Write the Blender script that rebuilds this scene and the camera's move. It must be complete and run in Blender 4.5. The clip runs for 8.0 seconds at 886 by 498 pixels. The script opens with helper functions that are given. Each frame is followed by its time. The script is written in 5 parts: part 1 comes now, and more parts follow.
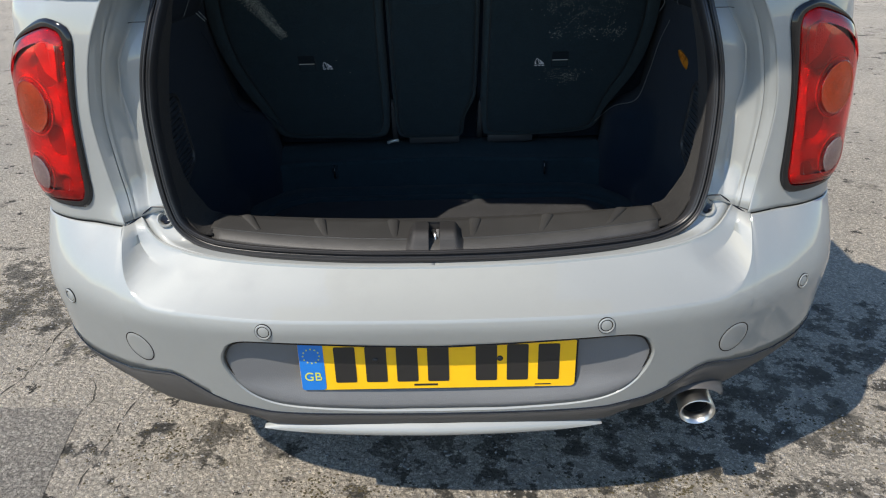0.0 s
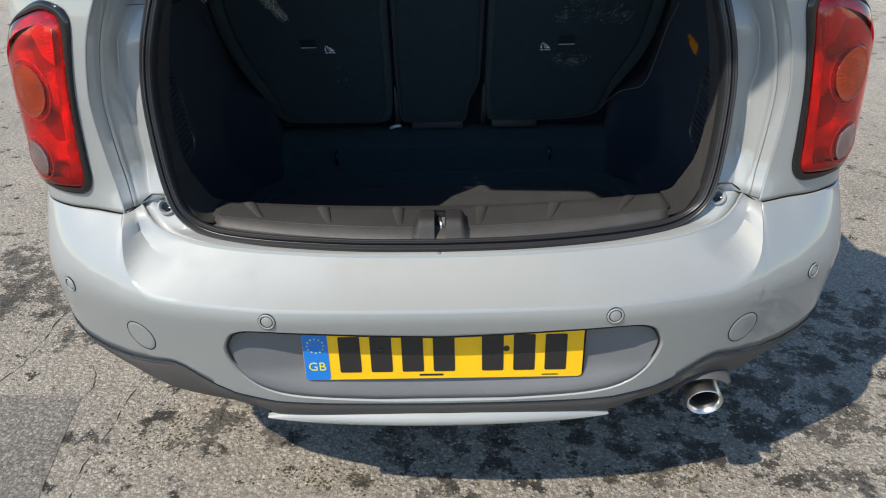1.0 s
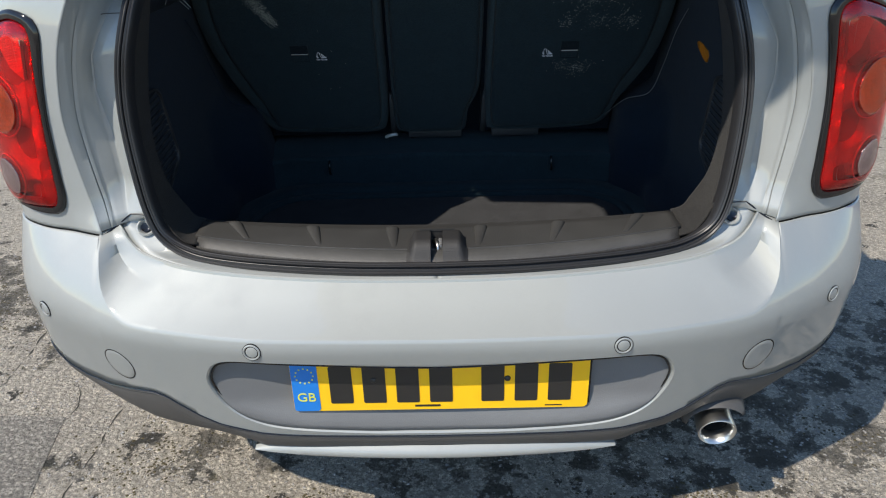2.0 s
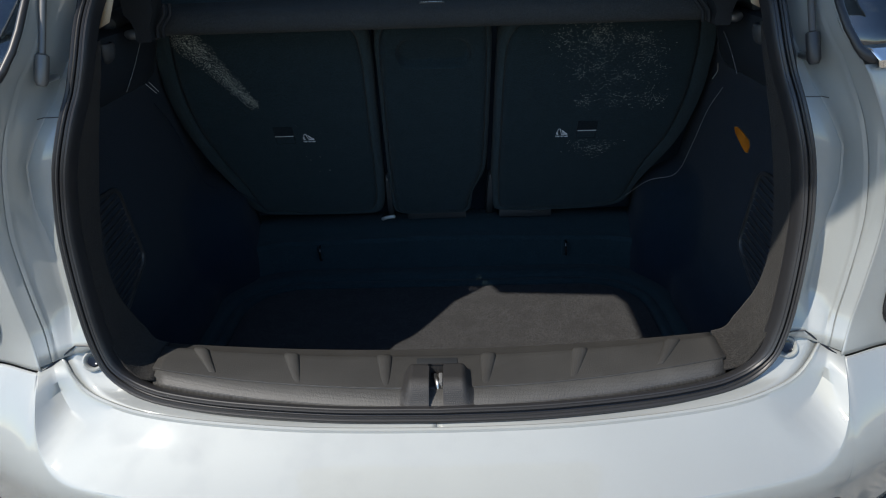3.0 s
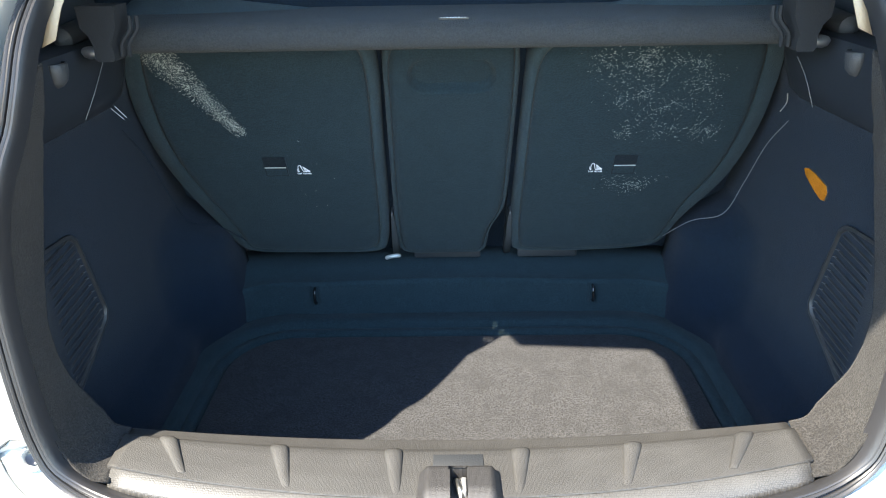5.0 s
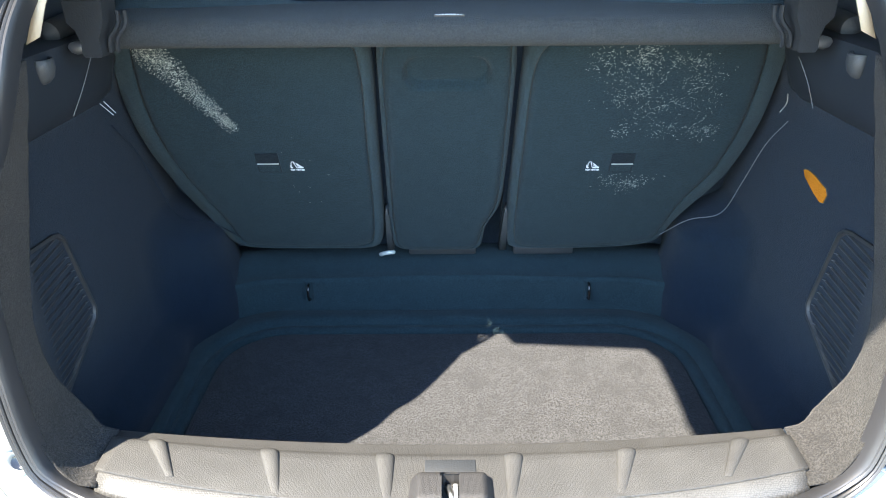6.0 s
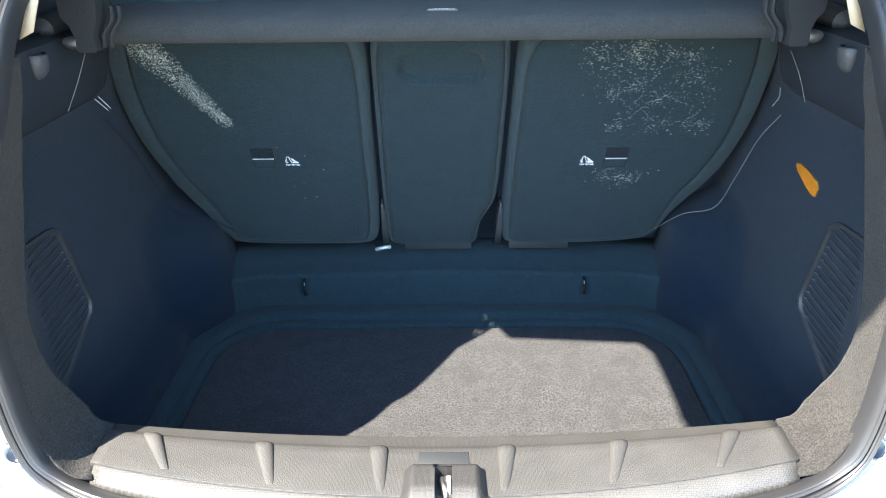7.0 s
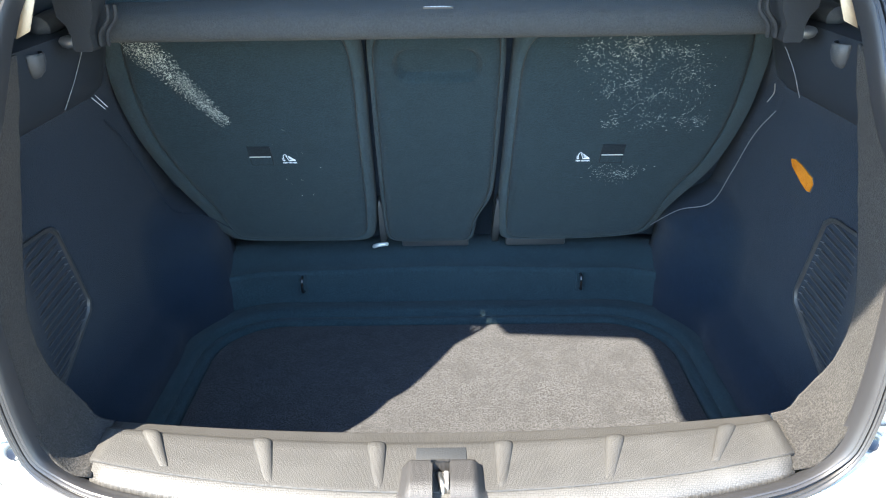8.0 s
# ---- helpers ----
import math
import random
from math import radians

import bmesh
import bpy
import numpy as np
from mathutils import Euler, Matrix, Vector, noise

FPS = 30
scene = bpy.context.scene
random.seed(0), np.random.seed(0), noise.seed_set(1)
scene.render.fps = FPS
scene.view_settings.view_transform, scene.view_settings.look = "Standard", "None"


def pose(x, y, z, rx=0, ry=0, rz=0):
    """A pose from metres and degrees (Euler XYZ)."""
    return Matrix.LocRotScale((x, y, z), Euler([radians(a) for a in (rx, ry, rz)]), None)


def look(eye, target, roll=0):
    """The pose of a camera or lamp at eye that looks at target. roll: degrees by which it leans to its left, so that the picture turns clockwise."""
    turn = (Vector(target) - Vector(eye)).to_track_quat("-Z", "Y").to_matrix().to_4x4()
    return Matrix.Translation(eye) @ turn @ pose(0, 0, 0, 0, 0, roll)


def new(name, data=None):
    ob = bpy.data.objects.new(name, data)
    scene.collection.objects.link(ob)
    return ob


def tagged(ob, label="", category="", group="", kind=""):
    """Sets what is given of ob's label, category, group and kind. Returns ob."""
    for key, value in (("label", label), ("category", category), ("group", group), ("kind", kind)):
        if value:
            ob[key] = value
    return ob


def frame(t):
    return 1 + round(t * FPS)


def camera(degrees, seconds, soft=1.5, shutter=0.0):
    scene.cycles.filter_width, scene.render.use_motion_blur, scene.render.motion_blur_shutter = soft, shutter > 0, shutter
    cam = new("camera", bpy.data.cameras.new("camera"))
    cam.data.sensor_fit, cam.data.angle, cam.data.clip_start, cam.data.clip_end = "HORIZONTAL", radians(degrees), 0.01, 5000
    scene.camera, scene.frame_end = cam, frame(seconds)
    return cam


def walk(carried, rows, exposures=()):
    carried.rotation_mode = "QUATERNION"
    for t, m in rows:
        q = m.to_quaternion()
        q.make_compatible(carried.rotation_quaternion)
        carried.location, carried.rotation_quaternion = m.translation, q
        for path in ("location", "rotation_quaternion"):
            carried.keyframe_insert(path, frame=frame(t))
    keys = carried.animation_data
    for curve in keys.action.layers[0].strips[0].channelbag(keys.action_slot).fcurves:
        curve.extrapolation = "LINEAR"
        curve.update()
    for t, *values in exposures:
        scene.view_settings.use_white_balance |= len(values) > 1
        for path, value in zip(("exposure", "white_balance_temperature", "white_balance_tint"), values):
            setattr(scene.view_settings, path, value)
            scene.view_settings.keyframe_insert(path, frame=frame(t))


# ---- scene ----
# ---- camera ----
cam = camera(63.3, 8.0, soft=1.1)
PATH = [
    (0, (0.037, -1.127, 1.233), (0.005, 0.682, 0.38), -1.6),
    (0.5, (0.029, -1.114, 1.233), (-0.001, 0.685, 0.359), -1.6),
    (1, (0.021, -1.104, 1.232), (-0.005, 0.685, 0.339), -1.4),
    (1.2, (0.027, -1.101, 1.241), (-0.011, 0.679, 0.331), -1.6),
    (2.3, (0.027, -0.935, 1.238), (0.003, 0.856, 0.349), -1.5),
    (2.5, (0.038, -0.874, 1.25), (0.011, 0.925, 0.376), -1.6),
    (3, (0.036, -0.762, 1.299), (-0.006, 1.055, 0.464), -1.9),
    (3.5, (0.011, -0.663, 1.302), (-0.03, 1.165, 0.491), -1.9),
    (4, (0.023, -0.578, 1.297), (-0.014, 1.255, 0.5), -1.6),
    (4.5, (-0.007, -0.553, 1.291), (-0.036, 1.276, 0.481), -1.3),
    (6, (-0.002, -0.517, 1.304), (-0.017, 1.291, 0.448), -0.5),
    (6.5, (0.003, -0.52, 1.305), (-0.008, 1.284, 0.44), -0.5),
    (7, (0.006, -0.523, 1.303), (-0.007, 1.28, 0.438), -0.6),
    (7.5, (0.006, -0.524, 1.306), (-0.004, 1.277, 0.436), -0.7),
    (8, (0.008, -0.527, 1.305), (0.0, 1.272, 0.432), -0.8),
]
EXPOSURES = [(0.0, 0.65, 6750, 9), (3.0, 0.68, 6520, 8), (3.6, 1.30, 6400, 8), (4.1, 2.44, 6800, 8), (4.6, 2.93, 6980, 7), (5.8, 3.47, 6880, 7), (6.5, 3.60, 6850, 7), (8.0, 3.60, 6850, 7)]
walk(cam, [(t, look(eye, target, roll)) for t, eye, target, roll in PATH], EXPOSURES)

# ---- light ----
SUN_TO = Vector((0.62, 0.53, -1.0)).normalized()      # the way the sunlight travels
world = bpy.data.worlds.new("sky")
scene.world = world
world.use_nodes = True
wn = world.node_tree
sky = wn.nodes.new("ShaderNodeTexSky")
sky.sky_type = "NISHITA"
sky.sun_disc = False
sky.sun_elevation = math.asin(-SUN_TO.z)
sky.sun_rotation = math.atan2(-SUN_TO.x, -SUN_TO.y)
sky.air_density, sky.dust_density, sky.ozone_density = 1.0, 0.1, 3.6
wn.links.new(sky.outputs[0], wn.nodes["Background"].inputs[0])
wn.nodes["Background"].inputs[1].default_value = 0.15
sun = new("sun", bpy.data.lights.new("sun", "SUN"))
sun.data.energy, sun.data.angle, sun.data.color = 4.05, radians(0.53), (1.0, 0.92, 0.82)
sun.matrix_world = look((-6, -4.5, 10), Vector((-6, -4.5, 10)) + SUN_TO)


# ---- materials ----
def material(name, colour, rough=0.5, metal=0.0, **more):
    """A Principled material; returns it with its shader node."""
    m = bpy.data.materials.new(name)
    m.use_nodes = True
    p = m.node_tree.nodes["Principled BSDF"]
    p.inputs["Base Color"].default_value = (*colour, 1)
    p.inputs["Roughness"].default_value = rough
    p.inputs["Metallic"].default_value = metal
    for key, value in more.items():
        p.inputs[key.replace("_", " ")].default_value = value
    return m, p


def node(m, kind, **values):
    n = m.node_tree.nodes.new(kind)
    for key, value in values.items():
        n.inputs[key.replace("_", " ")].default_value = value
    return n


def wire(m, a, b):
    m.node_tree.links.new(a, b)


def coords(m, scale=(1, 1, 1)):
    c = node(m, "ShaderNodeTexCoord")
    g = node(m, "ShaderNodeMapping")
    g.inputs["Scale"].default_value = scale
    wire(m, c.outputs["Object"], g.inputs[0])
    return g.outputs[0]


def noise_tex(m, at, scale, detail=4.0, rough=0.55):
    n = node(m, "ShaderNodeTexNoise", Scale=scale, Detail=detail, Roughness=rough)
    wire(m, at, n.inputs["Vector"])
    return n.outputs["Fac"]


def ramp(m, fac, stops):
    r = node(m, "ShaderNodeValToRGB")
    r.color_ramp.elements[0].position, r.color_ramp.elements[0].color = stops[0][0], (*stops[0][1], 1)
    r.color_ramp.elements[1].position, r.color_ramp.elements[1].color = stops[-1][0], (*stops[-1][1], 1)
    for at, colour in stops[1:-1]:
        e = r.color_ramp.elements.new(at)
        e.color = (*colour, 1)
    wire(m, fac, r.inputs[0])
    return r.outputs[0]


def mixed(m, fac, a, b, blend="MIX"):
    n = node(m, "ShaderNodeMix")
    n.data_type, n.blend_type = "RGBA", blend
    for socket, value in ((n.inputs[0], fac), (n.inputs[6], a), (n.inputs[7], b)):
        if isinstance(value, (int, float)):
            socket.default_value = value
        elif isinstance(value, tuple):
            socket.default_value = (*value, 1)
        else:
            wire(m, value, socket)
    return n.outputs[2]


def bumped(m, p, height, strength, distance):
    b = node(m, "ShaderNodeBump", Strength=strength, Distance=distance)
    wire(m, height, b.inputs["Height"])
    wire(m, b.outputs[0], p.inputs["Normal"])
    return b


def grey(v):
    return (v, v, v)


def make_paint():
    """Silver metallic: aluminium flake under a clear lacquer, with a breath of road dust."""
    m, p = material("silver_paint", (0.44, 0.45, 0.455), 0.68, 0.42, Coat_Weight=1.0, Coat_Roughness=0.04, Coat_IOR=1.6)
    at = coords(m)
    dust = ramp(m, noise_tex(m, at, 11.0, 8.0, 0.7), [(0.50, grey(0.0)), (0.80, grey(1.0))])
    flake = noise_tex(m, at, 1400.0, 2.0)
    base = mixed(m, flake, (0.266, 0.279, 0.272), (0.317, 0.332, 0.325))
    wire(m, mixed(m, mixed(m, dust, grey(0.0), grey(0.35)), base, (0.275, 0.28, 0.276)), p.inputs["Base Color"])
    rough = node(m, "ShaderNodeMapRange", To_Min=0.65, To_Max=0.72)
    wire(m, dust, rough.inputs[0])
    wire(m, rough.outputs[0], p.inputs["Roughness"])
    bumped(m, p, flake, 0.12, 0.0003)
    return m


def make_plastic(name, colour, rough=0.55, grain=700.0, depth=0.0004, strength=0.5):
    m, p = material(name, colour, rough)
    at = coords(m)
    big = noise_tex(m, at, 7.0, 6.0, 0.6)
    dark, light = tuple(c * 0.82 for c in colour), tuple(min(1, c * 1.2) for c in colour)
    wire(m, mixed(m, big, dark, light), p.inputs["Base Color"])
    v = node(m, "ShaderNodeTexVoronoi", Scale=grain)
    wire(m, at, v.inputs["Vector"])
    bumped(m, p, v.outputs["Distance"], strength, depth)
    return m


def make_dotted(name, colour, rough, pitch, proud, stray=0.2):
    """Moulded plastic with a fine regular grain of dots."""
    m, p = material(name, colour, rough)
    at = coords(m)
    v = node(m, "ShaderNodeTexVoronoi", Scale=1 / pitch, Randomness=stray)
    v.voronoi_dimensions = "2D"
    wire(m, at, v.inputs["Vector"])
    dot = ramp(m, v.outputs["Distance"], [(0.1, grey(1)), (0.55, grey(0))])
    big = noise_tex(m, at, 9.0, 6.0, 0.65)
    low, high = tuple(c * 0.55 for c in colour), tuple(c * 1.32 for c in colour)
    body = mixed(m, dot, low, high)
    worn = ramp(m, big, [(0.45, grey(0)), (0.75, grey(0.5))])
    wire(m, mixed(m, worn, body, tuple(c * 1.5 for c in colour)), p.inputs["Base Color"])
    bumped(m, p, dot, 0.9, proud)
    return m


def make_carpet(name, colour, speck=0.5):
    m, p = material(name, colour, 0.95, Sheen_Weight=0.05, Sheen_Roughness=0.6, Specular_IOR_Level=0.12)
    at = coords(m)
    fibre = noise_tex(m, at, 400.0, 3.0, 0.7)
    big = noise_tex(m, at, 14.0, 5.0, 0.6)
    dark, light = tuple(c * (1 - speck) for c in colour), tuple(c * (1 + speck * 1.6) for c in colour)
    pile = mixed(m, ramp(m, fibre, [(0.40, grey(0)), (0.62, grey(1))]), dark, light)
    worn = mixed(m, mixed(m, big, grey(0.0), grey(0.4)), pile, colour)
    # trodden, darker tufts
    trodden = ramp(m, noise_tex(m, at, 32.0, 3.0, 0.6), [(0.42, grey(0)), (0.68, grey(min(0.5, speck)))])
    wire(m, mixed(m, trodden, worn, tuple(c * 0.6 for c in colour)), p.inputs["Base Color"])
    bumped(m, p, fibre, 0.9, 0.0018)
    return m


def make_asphalt(name, binder, pale, blotchy, damp_shade=()):
    """Worn asphalt: chippings at two sizes, worn patches, and oily or mossy blotches."""
    m, p = material(name, pale, 0.93)
    at = coords(m)
    big = node(m, "ShaderNodeTexVoronoi", Scale=95.0)
    small = node(m, "ShaderNodeTexVoronoi", Scale=230.0)
    shade = []
    for v in (big, small):
        wire(m, at, v.inputs["Vector"])
        one = node(m, "ShaderNodeSeparateColor")
        wire(m, v.outputs["Color"], one.inputs[0])
        shade.append(one.outputs[0])
    fine = noise_tex(m, at, 600.0, 3.0, 0.6)
    mid = tuple((x + y) / 2 for x, y in zip(binder, pale))
    chips = ramp(m, shade[0], [(0.0, tuple(x * 0.6 for x in binder)), (0.28, mid), (0.75, pale), (1.0, tuple(min(1, x * 1.45) for x in pale))])
    grit = ramp(m, shade[1], [(0.0, tuple(x * 0.8 for x in binder)), (0.5, mid), (1.0, tuple(x * 1.15 for x in pale))])
    surface = mixed(m, 0.5, chips, grit)
    pits = ramp(m, noise_tex(m, at, 260.0, 5.0, 0.75), [(0.43, grey(1)), (0.48, grey(0))])
    surface = mixed(m, mixed(m, pits, grey(0.0), grey(0.92)), surface, tuple(x * 0.22 for x in binder))
    surface = mixed(m, ramp(m, big.outputs["Distance"], [(0.45, grey(0)), (0.75, grey(1))]), surface, binder)
    worn = ramp(m, noise_tex(m, at, 1.3, 7.0, 0.62), [(0.36, grey(0)), (0.62, grey(1))])
    surface = mixed(m, worn, mixed(m, 0.12, surface, binder), mixed(m, 0.18, surface, tuple(x * 1.15 for x in pale)))
    spots = ramp(m, noise_tex(m, at, 5.5, 9.0, 0.72), [(0.555, grey(0)), (0.585, grey(1))])
    few = ramp(m, noise_tex(m, at, 0.9, 2.0), [(0.5 - blotchy, grey(0)), (0.6 - blotchy, grey(1))])
    blot = node(m, "ShaderNodeMath")
    blot.operation = "MULTIPLY"
    wire(m, spots, blot.inputs[0])
    wire(m, few, blot.inputs[1])
    moss = mixed(m, ramp(m, noise_tex(m, at, 16.0, 3.0), [(0.5, grey(0)), (0.66, grey(1))]), (0.035, 0.033, 0.030), (0.12, 0.10, 0.045))
    surface = mixed(m, blot.outputs[0], surface, mixed(m, 0.82, surface, moss))
    # branching damp, mossy stains round a few places; some also deepen the car's shadow
    veins = noise_tex(m, at, 11.0, 9.0, 0.70)
    for x, y, reach in damp_shade:
        off = node(m, "ShaderNodeVectorMath")
        off.operation = "DISTANCE"
        off.inputs[1].default_value = (x, y, 0)
        wire(m, at, off.inputs[0])
        near = node(m, "ShaderNodeMapRange", From_Min=reach * 0.3, From_Max=reach, To_Min=0.066, To_Max=-0.06)
        wire(m, off.outputs["Value"], near.inputs[0])
        total = node(m, "ShaderNodeMath")
        wire(m, veins, total.inputs[0])
        wire(m, near.outputs[0], total.inputs[1])
        damp_shade_mask = ramp(m, total.outputs[0], [(0.552, grey(0)), (0.560, grey(1))])
        surface = mixed(m, damp_shade_mask, surface, mixed(m, 0.75, surface, (0.045, 0.04, 0.03)))
    wire(m, surface, p.inputs["Base Color"])
    tall = node(m, "ShaderNodeMath")
    tall.operation = "SUBTRACT"
    wire(m, fine, tall.inputs[0])
    wire(m, big.outputs["Distance"], tall.inputs[1])
    bumped(m, p, tall.outputs[0], 1.0, 0.012)
    return m


def make_lens(name, tint, least=0.045):
    """Clear coloured plastic: tinted see-through with a glossy skin."""
    m = bpy.data.materials.new(name)
    m.use_nodes = True
    m.node_tree.nodes.remove(m.node_tree.nodes["Principled BSDF"])
    clear = node(m, "ShaderNodeBsdfTransparent", Color=(*tint, 1))
    gloss = node(m, "ShaderNodeBsdfGlossy", Color=(1, 1, 1, 1), Roughness=0.03)
    edge = node(m, "ShaderNodeLayerWeight")
    power = node(m, "ShaderNodeMath")
    power.operation = "POWER"
    power.inputs[1].default_value = 5.0
    wire(m, edge.outputs["Facing"], power.inputs[0])
    fres = node(m, "ShaderNodeMapRange", To_Min=least, To_Max=0.9)
    wire(m, power.outputs[0], fres.inputs[0])
    mix = node(m, "ShaderNodeMixShader")
    wire(m, fres.outputs[0], mix.inputs[0])
    wire(m, clear.outputs[0], mix.inputs[1])
    wire(m, gloss.outputs[0], mix.inputs[2])
    wire(m, mix.outputs[0], m.node_tree.nodes["Material Output"].inputs[0])
    return m


def make_facets(name, colour, scale, rough=0.25, metal=0.3):
    m, p = material(name, colour, rough, metal)
    at = coords(m)
    v = node(m, "ShaderNodeTexVoronoi", Scale=scale, Randomness=0.6)
    wire(m, at, v.inputs["Vector"])
    zones = ramp(m, noise_tex(m, at, 16.0, 2.0), [(0.36, grey(0)), (0.64, grey(1))])
    wire(m, mixed(m, zones, tuple(c * 0.7 for c in colour), colour), p.inputs["Base Color"])
    first = bumped(m, p, v.outputs["Distance"], 0.8, 0.003)
    wide = node(m, "ShaderNodeBump", Strength=0.6, Distance=0.010)
    wire(m, noise_tex(m, at, 26.0, 1.5), wide.inputs["Height"])
    wire(m, wide.outputs[0], first.inputs["Normal"])
    return m


PAINT = make_paint()
# stain places under the car also carry part of its shadow as colour
ASPHALT = make_asphalt("asphalt", (0.280, 0.250, 0.205), (0.70, 0.622, 0.508), 0.02, ((0.85, 0.5, 0.60), (-1.55, 1.2, 0.6), (-0.62, 0.35, 0.20), (1.2, 0.12, 0.24), (0.1, 0.15, 0.14), (0.05, 0.50, 0.60), (0.50, 0.42, 0.52), (1.25, 0.75, 0.42), (-0.05, 0.12, 0.16)))
PATCH = make_asphalt("asphalt_patch", (0.185, 0.168, 0.144), (0.50, 0.455, 0.385), -0.2)
CRACK = material("crack_dirt", (0.04, 0.036, 0.028), 0.95)[0]
def make_chip_stone():
    """Chippings, each with its own grey."""
    m, p = material("stone_chips", (0.42, 0.40, 0.36), 0.9)
    one = node(m, "ShaderNodeNewGeometry")
    tone = ramp(m, one.outputs["Random Per Island"], [(0.0, (0.11, 0.099, 0.083)), (0.4, (0.21, 0.191, 0.160)), (0.85, (0.30, 0.273, 0.229)), (1.0, (0.40, 0.366, 0.312))])
    wire(m, mixed(m, noise_tex(m, coords(m), 300.0, 4.0), tone, grey(0.3)), p.inputs["Base Color"])
    return m


CHIP = make_chip_stone()
MOSS = make_carpet("brown_moss", (0.075, 0.062, 0.032), 0.5)
RUBBER = make_plastic("black_rubber", (0.019, 0.019, 0.0205), 0.42, 300.0, 0.0002, 0.2)
GLOSS_BLACK = material("gloss_black_plastic", (0.008, 0.008, 0.009), 0.06)[0]
GREY_TRIM = make_plastic("grey_bumper_plastic", (0.054, 0.052, 0.050), 0.55, 500.0)
RECESS_GREY = make_plastic("mid_grey_plastic", (0.125, 0.129, 0.134), 0.5, 420.0)
SILL_PLASTIC = make_dotted("grained_sill_plastic", (0.0306, 0.0297, 0.0281), 0.6, 0.0016, 0.0003, 0.5)
# worn plastic, base colour raised for the sky reflected in it
STRIP_PLASTIC = make_dotted("worn_sheen_sill_plastic", (0.0455, 0.0446, 0.0426), 0.55, 0.0020, 0.0002, 0.5)
LATCH_PLASTIC = make_dotted("latch_hood_plastic", (0.0190, 0.0178, 0.0176), 0.6, 0.0014, 0.0003, 0.5)
CARPET = make_carpet("grey_boot_carpet", (0.0188, 0.0177, 0.0166), 0.6)
FLOOR_CARPET = make_carpet("blue_grey_floor_carpet", (0.0254, 0.0260, 0.0280), 0.85)
TRIM_CARPET = make_carpet("charcoal_trim_felt", (0.0054, 0.0121, 0.0221), 0.28)
TRAY_FELT = make_carpet("navy_tray_felt", (0.0164, 0.0320, 0.0376), 0.28)
SEAT_FELT = make_carpet("black_seat_felt", (0.0127, 0.0243, 0.0306), 0.28)
SEAT_EDGE = make_carpet("seat_edge_cloth", (0.0226, 0.0374, 0.0446), 0.2)
SHELF_FELT = make_carpet("grey_shelf_felt", (0.0285, 0.0310, 0.0318), 0.2)
UPPER_TRIM = make_plastic("upper_trim_plastic", (0.0142, 0.0184, 0.0252), 0.55, 500.0, 0.0001, 0.2)
PILLAR_PLASTIC = make_plastic("pillar_plastic", (0.0403, 0.044, 0.0477), 0.55, 400.0)
BRACKET_PLASTIC = make_plastic("bracket_plastic", (0.0080, 0.0098, 0.0120), 0.8, 400.0)
DARK_PLASTIC = make_plastic("charcoal_plastic", (0.0231, 0.0238, 0.0251), 0.5, 400.0)
CHROME = material("polished_steel", (0.72, 0.71, 0.69), 0.16, 1.0)[0]
ROD_GREY = material("grey_rod", (0.13, 0.13, 0.127), 0.45, 0.6)[0]
SLOT_DARK = make_carpet("slot_shade", (0.0050, 0.0095, 0.0135), 0.2)
BRIGHT_STEEL = material("bright_zinc", (0.60, 0.60, 0.56), 0.45, 0.6)[0]
STEEL = material("satin_steel", (0.55, 0.55, 0.54), 0.32, 1.0)[0]
SOOT = material("sooty_steel", (0.02, 0.018, 0.016), 0.8, 0.3)[0]
YELLOW = make_plastic("yellow_plate", (0.83, 0.47, 0.01), 0.30, 900.0, 0.0001, 0.2)
BLUE = material("blue_plate_band", (0.01, 0.17, 0.55), 0.35)[0]
INK = material("black_ink", (0.018, 0.017, 0.016), 0.4)[0]
STAR = material("yellow_print", (0.62, 0.60, 0.06), 0.4)[0]
WHITE = material("white_print", (0.75, 0.76, 0.76), 0.5)[0]
CREAM = make_plastic("cream_headlining", (0.4125, 0.345, 0.255), 0.8, 500.0)
RED_LENS = make_lens("red_lens", (0.93, 0.018, 0.022))
AMBER_LENS = make_lens("amber_lens", (0.88, 0.44, 0.24))
CLEAR_LENS = make_lens("clear_lens", (0.90, 0.80, 0.80))
GLASS = make_lens("tinted_glass", (0.16, 0.175, 0.18), 0.09)
RED_BACK = make_facets("red_reflector", (0.74, 0.58, 0.56), 420.0, 0.20, 0.75)
RETRO = make_facets("retro_reflector", (0.72, 0.58, 0.55), 420.0, 0.30, 0.6)
AMBER_BACK = make_facets("amber_bulb_cup", (0.66, 0.20, 0.030), 150.0, 0.16, 0.8)
PALE_BACK = make_facets("pale_bulb_cup", (0.42, 0.36, 0.38), 150.0, 0.16, 0.85)
AMBER = make_facets("amber_courtesy_lens", (0.76, 0.264, 0.024), 300.0, 0.2)
HAIR = material("pale_hair", (0.62, 0.65, 0.58), 0.6)[0]
TYRE = make_plastic("tyre_rubber", (0.02, 0.02, 0.02), 0.8, 200.0)


# ---- shaping ----
def curve_through(pts, n=8):
    """A smooth chain of points through pts."""
    p = [Vector(q) for q in pts]
    p = [2 * p[0] - p[1], *p, 2 * p[-1] - p[-2]]
    out = []
    for i in range(1, len(p) - 2):
        a, b, c, d = p[i - 1:i + 3]
        for j in range(n):
            k = j / n
            out.append(0.5 * (2 * b + (c - a) * k + (2 * a - 5 * b + 4 * c - d) * k * k + (-a + 3 * b - 3 * c + d) * k ** 3))
    return out + [p[-2]]


